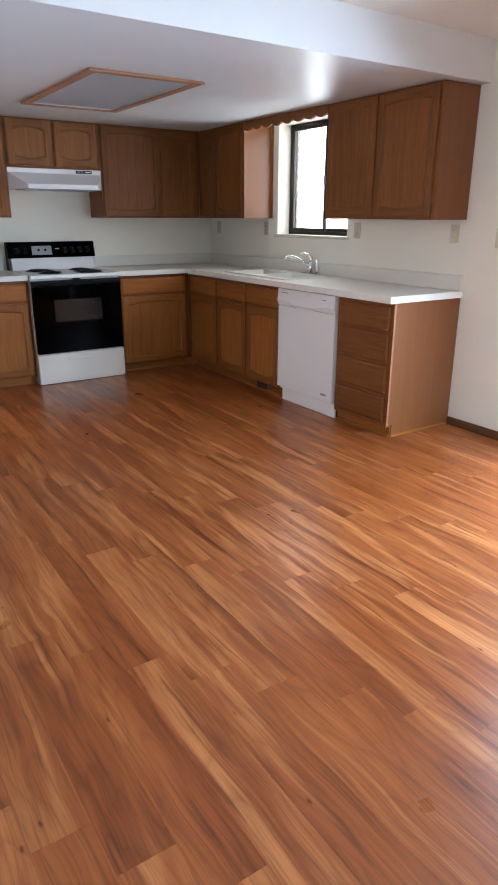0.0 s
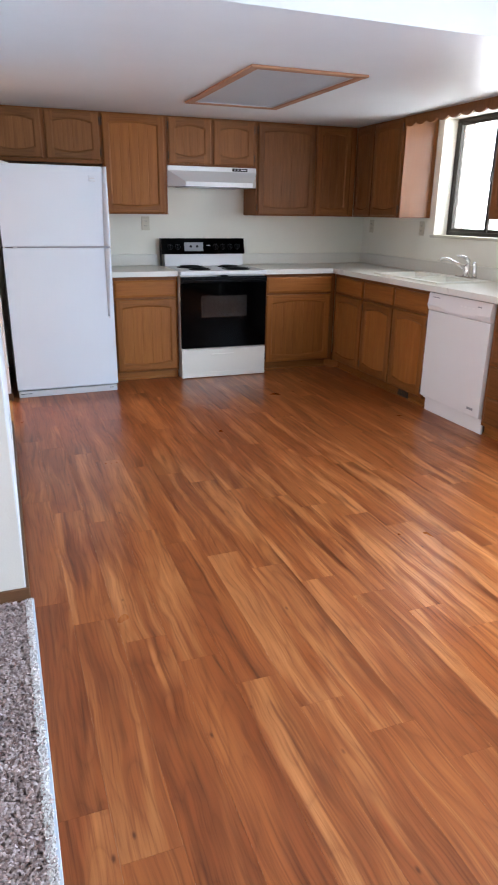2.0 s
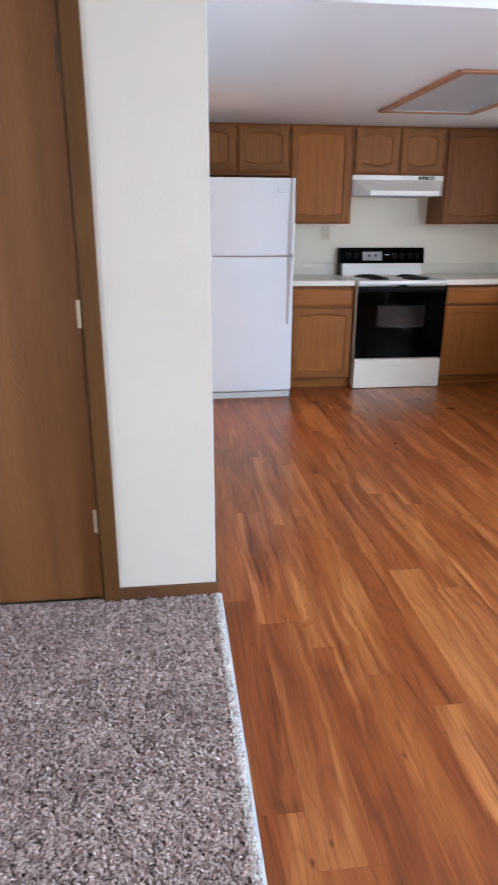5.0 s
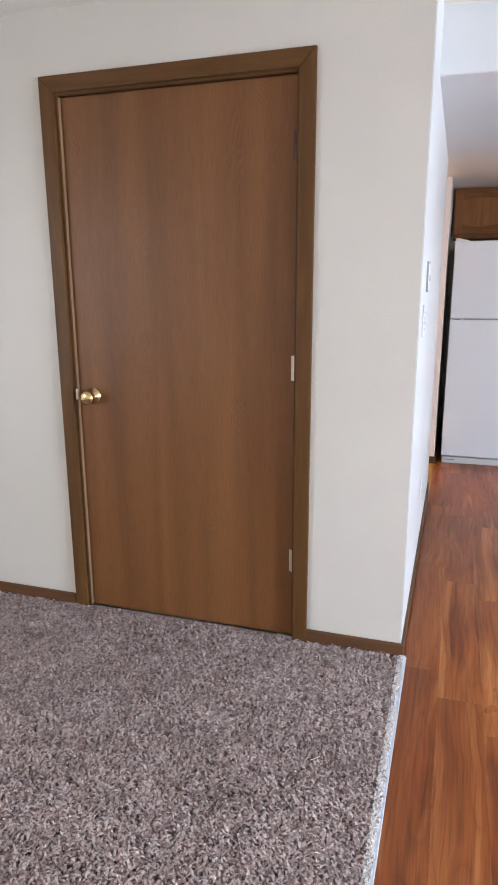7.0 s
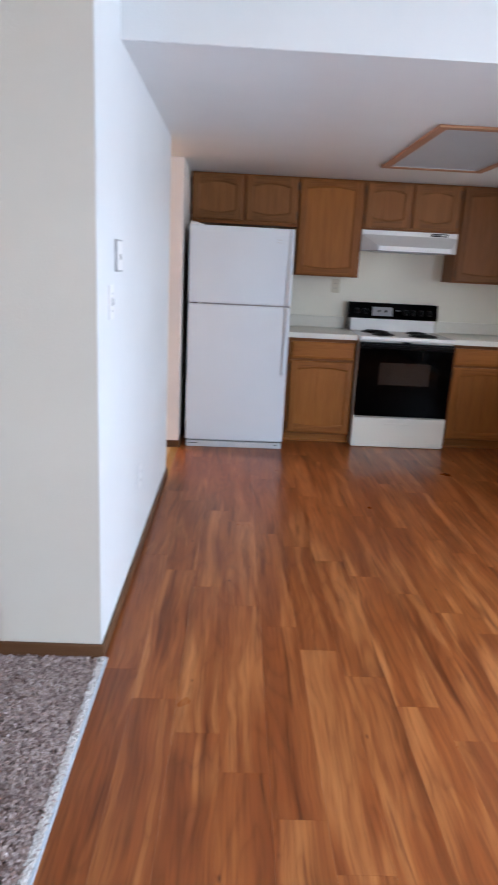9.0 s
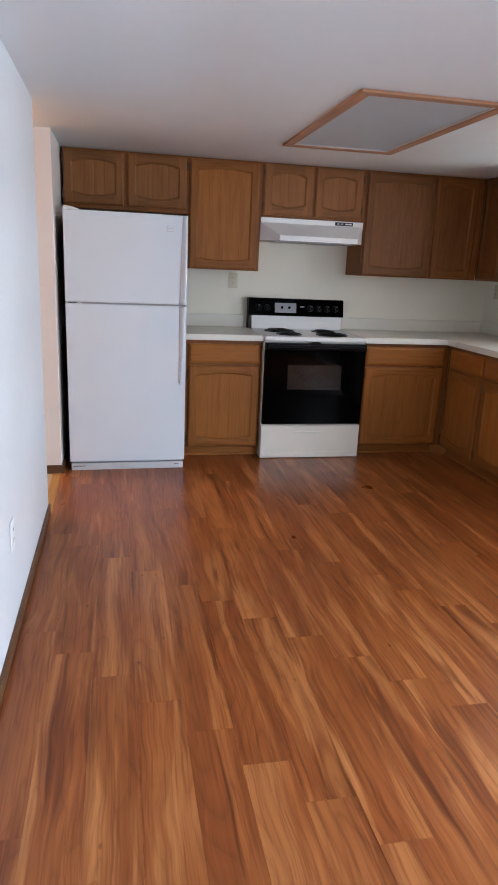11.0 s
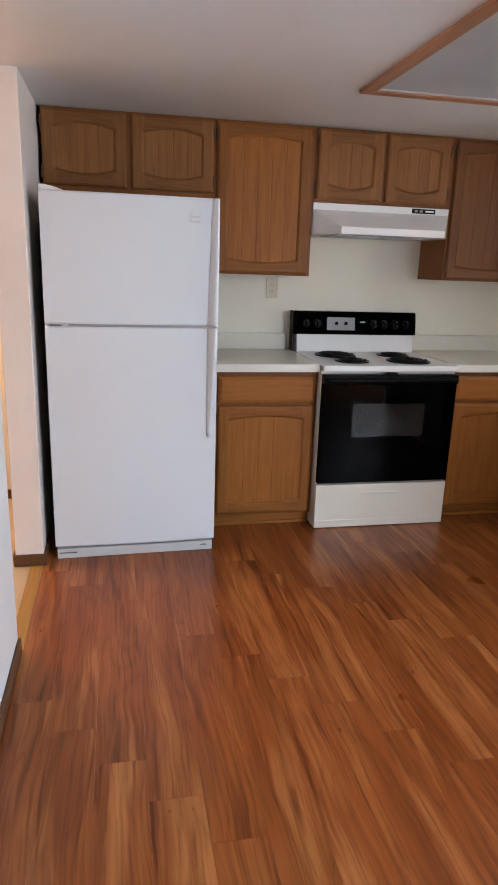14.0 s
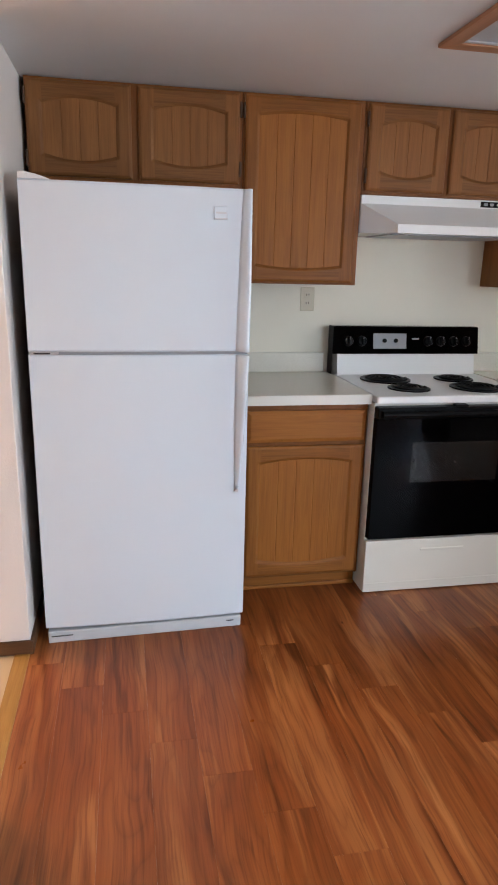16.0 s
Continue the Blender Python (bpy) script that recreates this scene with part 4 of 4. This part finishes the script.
def fridge_handle(parent, z_far, z_seam, thin, inset):
    """A long moulded grip, broad where the doors meet and narrowing away from there."""
    b = bmesh.new()
    n = 24
    rows_ = []
    for i in range(n + 1):
        u = i / n
        z = z_far + (z_seam - z_far) * u
        swell = u ** 0.7
        wide = thin + (0.019 - thin) * swell
        deep = 0.012 + 0.020 * min(1.0, u * 2.0)
        cx = FW - inset + (inset - 0.021) * swell
        sec_ = ((-1.5, 0.008), (-1.0, -deep * 0.15), (-0.45, -deep * 0.7), (0.1, -deep), (0.6, -deep), (0.9, -deep * 0.75), (1.0, 0.008))
        rows_.append([b.verts.new((cx + wide * a, y, z)) for a, y in sec_])
    for p, q in zip(rows_, rows_[1:]):
        for k in range(7):
            b.faces.new((p[k], p[(k + 1) % 7], q[(k + 1) % 7], q[k]))
    b.faces.new(rows_[0]), b.faces.new(rows_[-1])
    return part("handle", b, M_FRIDGE, parent, smooth=True)


top = fridge_door("freezer_door", 1.119, 1.672)
fridge_handle(top, 1.671, 1.120, 0.012, 0.014)
low = fridge_door("fridge_door", 0.056, 1.108)
fridge_handle(low, 0.600, 1.107, 0.006, 0.038)
part("screw_cap", tube([(FW - 0.038, 0.004, 0.590), (FW - 0.038, -0.004, 0.590)], 0.007, 12), M_BADGE, low)
bd = part("badge", box(0.634, 0.682, -0.0035, 0.002, 1.568, 1.612, 0.002), M_FRIDGE, top, "small square maker's badge")
part("badge_bar", box(0.640, 0.676, -0.0045, -0.0036, 1.588, 1.594), M_BADGE, bd)
part("badge_foot", box(0.636, 0.680, -0.0045, -0.0036, 1.5695, 1.574), M_BADGE, bd)
b = bmesh.new()
cap = [(0.002, 1.6725), (0.002, 1.692), (0.022, 1.693), (0.055, 1.687), (0.098, 1.6745), (0.098, 1.6725)]
ends = [[b.verts.new((x, y, z)) for x, z in cap] for y in (0.004, 0.09)]
for k in range(6):
    b.faces.new((ends[0][k], ends[0][(k + 1) % 6], ends[1][(k + 1) % 6], ends[1][k]))
b.faces.new(ends[0]), b.faces.new(ends[1])
part("hinge_cover", b, M_WHITEPL, fr)
part("middle_hinge", box(0.004, 0.10, 0.002, 0.05, 1.1085, 1.1185, 0.002), M_BADGE, fr, "metal middle hinge")
part("hinge_pin", box(0.018, 0.072, -0.002, 0.0019, 1.111, 1.116, 0.001), M_DARK, fr)
part("seam_strip", box(0.10, FW - 0.004, 0.014, 0.05, 1.1087, 1.1183), M_GREY, fr)
gr = part("grille", box(0.008, FW - 0.008, -0.003, 0.06, 0.0, 0.047, 0.003), M_GRILLE, fr, "scuffed white kick grille")
part("grille_slot", box(0.02, 0.10, -0.0045, -0.0031, 0.027, 0.031), M_DARK, gr)
gr.rotation_euler = (0, 0, radians(1.0))
part("grille_slot", box(0.70, 0.73, -0.0045, -0.0031, 0.027, 0.031), M_DARK, gr)
for x in (0.05, FW - 0.07):
    part("foot", tube([(x, 0.12, 0.0), (x, 0.12, 0.013)], 0.018, 12), M_BLACKP, fr)

# the stove
sv = thing("stove", "white electric coil range with black oven door and control panel", "stove", pose(1.531, 5.43, 0))
SW = 0.766
part("body", box(0.003, SW - 0.003, 0.03, 0.655, 0.0, 0.872, 0.002), M_ALMOND, sv)
dr = part("storage_drawer", box(0.001, SW - 0.001, 0.0, 0.0295, 0.004, 0.252, 0.004, 2), M_ALMOND, sv, "almond storage drawer")
part("drawer_grip", box(0.26, 0.47, -0.006, 0.0, 0.196, 0.208, 0.003, 2), M_ALMOND, dr)
part("drawer_lip", box(0.004, SW - 0.004, -0.002, 0.0, 0.044, 0.048), M_ALMOND, dr)
od = part("oven_door", box(0.004, SW - 0.004, -0.008, 0.0292, 0.264, 0.812, 0.004, 2), M_BLACK, sv, "black glass oven door")
part("oven_window", box(0.175, 0.585, -0.0092, -0.0081, 0.525, 0.705, 0.0004), M_OVENGLASS, od)
b = bmesh.new()
tube([(0.02, -0.034, 0.836), (SW - 0.02, -0.034, 0.836)], 0.014, 12, b)
box(0.004, SW - 0.004, -0.024, 0.0292, 0.8125, 0.862, 0.006, 2, b)
part("oven_handle", b, M_BLACKP, od)
part("latch_notch", box(0.345, 0.405, -0.034, 0.0, 0.8625, 0.874, 0.003), M_BLACKP, od)
b = bmesh.new()
box(0.0, SW, -0.012, 0.60, 0.875, 0.908, 0.008, 3, b)
ck = part("cooktop", b, M_ENAMEL, sv, "white enamel cooktop")
for bx, by, br in ((0.20, 0.405, 0.108), (0.215, 0.165, 0.082), (0.555, 0.405, 0.082), (0.545, 0.165, 0.108)):
    pan = bmesh.new()
    prof = [(br + 0.012, 0.908), (br + 0.012, 0.914), (br + 0.002, 0.914), (br - 0.01, 0.9095), (0.012, 0.9088)]
    rg = [[pan.verts.new((bx + r * math.cos(2 * math.pi * k / 36), by + r * math.sin(2 * math.pi * k / 36), z)) for k in range(36)] for r, z in prof]
    for p, q in zip(rg, rg[1:]):
        for k in range(36):
            pan.faces.new((p[k], p[(k + 1) % 36], q[(k + 1) % 36], q[k]))
    pan.faces.new(rg[-1])
    burner = part("burner", pan, M_BLACKP, sv, "black drip bowl with a coil element", smooth=False)
    turns = 4 if br > 0.1 else 3
    pts = []
    for k in range(turns * 22 + 1):
        a = 2 * math.pi * k / 22
        r = 0.02 + (br - 0.026) * k / (turns * 22)
        pts.append((bx + r * math.cos(a), by + r * math.sin(a), 0.9175))
    part("coil", tube(pts, 0.0052, 6), M_COIL, burner, smooth=True)
b = bmesh.new()
sec = [(0.565, 0.905), (0.585, 1.010), (0.655, 1.010), (0.655, 0.875), (0.601, 0.875), (0.601, 0.905)]
aa = [[b.verts.new((x, y, z)) for y, z in sec] for x in (0.012, SW - 0.012)]
for k in range(6):
    b.faces.new((aa[0][k], aa[0][(k + 1) % 6], aa[1][(k + 1) % 6], aa[1][k]))
b.faces.new(aa[0]), b.faces.new(aa[1])
part("backguard", b, M_ENAMEL, sv)
b = bmesh.new()
sec = [(0.575, 1.0105), (0.598, 1.138), (0.606, 1.145), (0.662, 1.145), (0.662, 1.0105)]
aa = [[b.verts.new((x, y, z)) for y, z in sec] for x in (-0.012, SW + 0.004)]
for k in range(5):
    b.faces.new((aa[0][k], aa[0][(k + 1) % 5], aa[1][(k + 1) % 5], aa[1][k]))
b.faces.new(aa[0]), b.faces.new(aa[1])
pnl = part("control_panel", b, M_BLACK, sv, "glossy black control panel")
part("panel_side", box(-0.014, -0.0125, 0.585, 0.66, 0.90, 1.143), M_BLACKP, sv)
dsp = part("clock_face", box(-0.088, 0.088, -0.004, 0.0, -0.038, 0.038, 0.001), M_GREY, pnl, "grey clock and timer face", at=(0.285, 0.586, 1.073))
dsp.rotation_euler = (radians(-10.2), 0, 0)
for x in (-0.03, 0.03):
    part("dial", tube([(x, -0.004, 0.002), (x, -0.010, 0.002)], 0.011, 14), M_BLACKP, dsp)
for x in (0.065, 0.135, 0.49, 0.56, 0.63, 0.70):
    b = bmesh.new()
    tube([(0, 0, 0), (0, -0.012, 0), (0, -0.018, 0)], [0.026, 0.024, 0.021], 18, b)
    box(-0.005, 0.005, -0.032, -0.016, -0.022, 0.022, 0.002, 1, b)
    kb = part("knob", b, M_BLACKP, pnl, "black plastic control knob", at=(x, 0.585, 1.073))
    kb.rotation_euler = (radians(-10.2), 0, 0)
    part("knob_mark", box(-0.0008, 0.0008, -0.0328, -0.0321, 0.008, 0.02), M_GREY, kb)
lg = part("badge", box(0.405, 0.440, -0.0015, 0.001, -0.004, 0.004), M_GREY, pnl, "small silver maker's badge", at=(0, 0.586, 1.085))

# the range hood
hd = thing("range_hood", "white under-cabinet range hood with sloped front", "range hood", pose(1.535, 5.782, 1.56))
HW = 0.786
b = bmesh.new()
V = lambda x, y, z: b.verts.new((x, y, z))
tl, tr = V(0, 0, 0.172), V(HW, 0, 0.172)
ml, mr = V(0, 0, 0.137), V(HW, 0, 0.137)
ll, lr = V(0.115, -0.150, 0.045), V(HW - 0.088, -0.150, 0.045)
bl, br_ = V(0.115, -0.150, 0.012), V(HW - 0.088, -0.150, 0.012)
sl, sr = V(0, 0.0, 0.012), V(HW, 0.0, 0.012)
kl, kr = V(0, 0.318, 0.172), V(HW, 0.318, 0.172)
hl, hr = V(0, 0.318, 0.012), V(HW, 0.318, 0.012)
for f in ((tl, tr, mr, ml), (ml, mr, lr, ll), (ll, lr, br_, bl), (ml, ll, bl, sl), (mr, lr, br_, sr), (tl, ml, sl, hl, kl), (tr, mr, sr, hr, kr),
          (tl, tr, kr, kl), (kl, kr, hr, hl), (bl, br_, sr, hr, hl, sl)):
    b.faces.new(f)
shell = part("shell", b, M_ENAMEL, hd)
part("lip", box(0.113, HW - 0.086, -0.1535, -0.1505, 0.010, 0.047, 0.001), M_WHITEPL, hd)
swp = part("switch_plate", box(0.565, 0.705, -0.003, -0.0005, 0.142, 0.166, 0.001), M_BLACKP, hd, "black switch plate")
for x in (0.58, 0.61):
    part("rocker", box(x, x + 0.018, -0.007, -0.003, 0.148, 0.160, 0.001), M_GREY, swp)
part("label_bar", box(0.645, 0.695, -0.0036, -0.003, 0.150, 0.158), M_WHITEPL, swp)
part("filter", box(0.12, HW - 0.12, -0.08, 0.24, 0.006, 0.0115), M_GREY, hd, "grey mesh grease filter")

# the ceiling light box
lb = thing("ceiling_light", "unlit oak-framed ceiling light box with prismatic diffuser", "ceiling light", pose(1.495, 3.714, KZ))
OW, OL = 0.703, 1.351
for k, cs in enumerate(mitred_ring(0.0, OW, 0.0, OL, 0.053)):
    part("trim_board", board(cs, -0.014, -0.0005, lambda u, v, w: (u, v, w)), M_LIGHTTRIM if k < 2 else M_LIGHTTRIM_X, lb)
for bb in ((0.0535, 0.065, 0.0535, OL - 0.0535), (OW - 0.065, OW - 0.0535, 0.0535, OL - 0.0535), (0.0655, OW - 0.0655, 0.0535, 0.065), (0.0655, OW - 0.0655, OL - 0.065, OL - 0.0535)):
    part("metal_bead", box(*bb, -0.0085, -0.004), M_BEAD, lb)
part("diffuser", box(0.04, OW - 0.04, 0.04, OL - 0.04, -0.0035, 0.002), M_DIFF, lb, "grey prismatic plastic diffuser")

# ---- wall plates ----


def plate(name, label, m, kind_, mat=None):
    """A wall plate facing local -y, 0.07 by 0.115."""
    p = thing(name, label, "wall plate", m)
    part("cover", box(-0.036, 0.036, -0.006, -0.0005, -0.058, 0.058, 0.003, 2), mat or M_PLATE, p)
    if kind_ == "outlet":
        for z in (-0.02, 0.02):
            s = part("socket", box(-0.016, 0.016, -0.0078, -0.006, z - 0.013, z + 0.013, 0.001), mat or M_PLATE, p)
            for x in (-0.006, 0.006):
                part("slot", box(x - 0.0014, x + 0.0014, -0.0084, -0.0079, z - 0.004, z + 0.006), M_DARK, s)
    else:
        part("toggle", box(-0.005, 0.005, -0.018, -0.006, -0.008, 0.012, 0.002), mat or M_PLATE, p)
        part("toggle_slot", box(-0.0065, 0.0065, -0.0066, -0.006, -0.013, 0.015), M_GREY, p)
        for z in (-0.03, 0.03):
            part("screw", tube([(0, -0.006, z), (0, -0.0075, z)], 0.004, 8), M_GREY, p)
    return p


plate("outlet", "ivory wall outlet above the worktop", pose(1.40, YN, 1.27), "outlet")
for y in (5.937, 5.098):
    plate("outlet", "ivory wall outlet above the worktop", pose(XE, y, 1.262, 0, 0, -90), "outlet")
plate("light_switch", "ivory light switch beside the sink window", pose(XE, 3.88, 1.265, 0, 0, -90), "switch")
plate("outlet", "ivory wall outlet under the end cabinet", pose(XE, 2.953, 1.262, 0, 0, -90), "outlet")
plate("light_switch", "ivory light switch past the cabinets", pose(XE, 2.60, 1.245, 0, 0, -90), "switch")
plate("light_switch", "white light switch near the wall corner", pose(XP, 2.53, 1.245, 0, 0, 90), "switch", M_WHITEPL)
plate("outlet", "white outlet low on the partition", pose(XP, 3.22, 0.40, 0, 0, 90), "outlet", M_WHITEPL)
ph = thing("phone_plate", "white wall phone plate with its shadow outline as a grey rim", "wall plate", pose(XP, 2.67, 1.40, 0, 0, 90))
part("cover", box(-0.050, 0.050, -0.009, -0.0005, -0.050, 0.050, 0.003, 2), M_WHITEPL, ph)
part("jack", box(0.002, 0.014, -0.0105, -0.009, -0.014, 0.006), M_DARK, ph)
# grey rim stands for the plate's shadow on the wall
for bb in ((-0.055, -0.0505, -0.055, 0.055), (0.0505, 0.055, -0.055, 0.055), (-0.050, 0.050, -0.055, -0.0505), (-0.050, 0.050, 0.0505, 0.055)):
    part("bezel", box(bb[0], bb[1], -0.007, -0.0005, bb[2], bb[3]), M_GREY, ph)

# ---- brick veneer outside the kitchen window ----
vx = XE + 0.18
ve = st("wall_brick_veneer", wall_along_y(vx + 0.004, vx + 0.096, 3.0, 6.3, -0.3, 2.6, [(4.0, 4.897, 1.215, 2.10)]), M_MORTAR, "mortar of the brick veneer outside the window")
bk = bpy.data.meshes.new("brick")
b = box(0, 0.092, 0, 0.095, 0, 0.06, 0.004)
b.to_mesh(bk), b.free()
bk.materials.append(M_BRICK)
for i in range(12):
    o = new("brick", bk)
    o.parent = ve
    o.location = (vx + 0.008 + 0.0015 * (i % 3), 4.891 + 0.001 * (i % 2), 1.222 + i * 0.0735)

# ---- carpet pile ----
rng = np.random.default_rng(7)


def carpet_tufts(x0, x1, y0, y1, count, mat=None, name="carpet_pile", label="grey-brown frieze carpet pile", reach=1.0):
    base = np.column_stack([rng.uniform(x0, x1, count), rng.uniform(y0, y1, count), np.full(count, 0.0)])
    ang = rng.uniform(0, 2 * np.pi, count)
    d = np.column_stack([np.cos(ang), np.sin(ang), np.zeros(count)])
    s = np.column_stack([-np.sin(ang), np.cos(ang), np.zeros(count)])
    hgt = rng.uniform(0.006, 0.017, count)[:, None]
    lean = rng.uniform(0.006, 0.018, count)[:, None] * reach
    wid = rng.uniform(0.0018, 0.0032, count)[:, None]
    up = np.array([[0, 0, 1.0]])
    mid = base + up * hgt * 0.65 + d * lean * 0.4
    tip = base + up * hgt + d * lean
    end = tip + d * lean * 0.5 - up * hgt * 0.15
    v = np.stack([base - s * wid, base + s * wid, mid - s * wid * 1.3, mid + s * wid * 1.3, tip - s * wid * 1.2, tip + s * wid * 1.2, end - s * wid * 0.6, end + s * wid * 0.6], axis=1).reshape(-1, 3)
    k = (np.arange(count) * 8)[:, None]
    f = np.concatenate([k + np.array([0, 1, 3, 2]), k + np.array([2, 3, 5, 4]), k + np.array([4, 5, 7, 6])])
    me = bpy.data.meshes.new(name)
    me.from_pydata(v.tolist(), [], f.tolist())
    me.materials.append(mat or M_PILE)
    return tagged(new(name, me), label, "carpet", kind="stuff")


carpet_tufts(-2.1, XC - 0.014, 0.3, YD - 0.013, 140000)
carpet_tufts(XW + 0.02, -2.1, YS + 0.02, YD - 0.013, 45000, reach=1.5)
carpet_tufts(-2.1, XC - 0.014, YS + 0.02, 0.3, 60000, reach=1.5)
M_FRAY = paint("pale_frayed_yarn", (0.82, 0.78, 0.77), 0.9, 0.3, 200, 0.2)
carpet_tufts(XC - 0.018, XC - 0.001, 0.3, YD - 0.013, 7000, M_FRAY, "carpet_edge_fray", "pale frayed yarn along the carpet edge", 0.3)

# scraps on the carpet
b = bmesh.new()
tube([(-0.007, 0, 0), (0.0, 0.001, 0.0015), (0.007, -0.001, 0.0)], [0.001, 0.0022, 0.001], 6, b)
o = tagged(new("lint", finish("lint", b, M_WHITEPL)), "tiny white scrap lying on the carpet", "lint")
o.location = (-0.460, 1.772, 0.0145)
b = bmesh.new()
tube([(-0.014, -0.010, 0), (0.0, 0.0, 0.002), (0.012, 0.014, 0.001)], [0.0009, 0.0012, 0.0008], 6, b)
o = tagged(new("straw", finish("straw", b, M_PLATE)), "short pale straw lying on the carpet", "straw")
o.location = (-0.080, 1.676, 0.0145)

# ---- vinyl planks ----
floor = thing("floor", "orange-brown wood-look vinyl planks", "floor", kind="structure")
PW, PL, GAP = 0.1455, 0.940, 0.0002      # each row steps back by a sixth of a plank


def plank_mesh(w, length):
    return finish("plank", box(0, w - GAP, 0, length - GAP, -0.008, 0.0, 0.0002), M_PLANK)


cache = {}
row = 0
x = 0.256 - PW
while x < XE:
    xa, xb = max(x, XC - 0.001), min(x + PW, XE)
    y = 1.325 - (row % 6) * PL / 6 - 5 * PL
    while y < YN:
        ya, yb = max(y, YS), min(y + PL, YN)
        if yb - ya > 0.02 and xb - xa > 0.01:
            key = (round(xb - xa, 4), round(yb - ya, 4))
            if key not in cache:
                cache[key] = plank_mesh(xb - xa, yb - ya)
            o = new("plank", cache[key])
            o.parent = floor
            o.location = (xa, ya, 0.0)
        y += PL
    x += PW
    row += 1
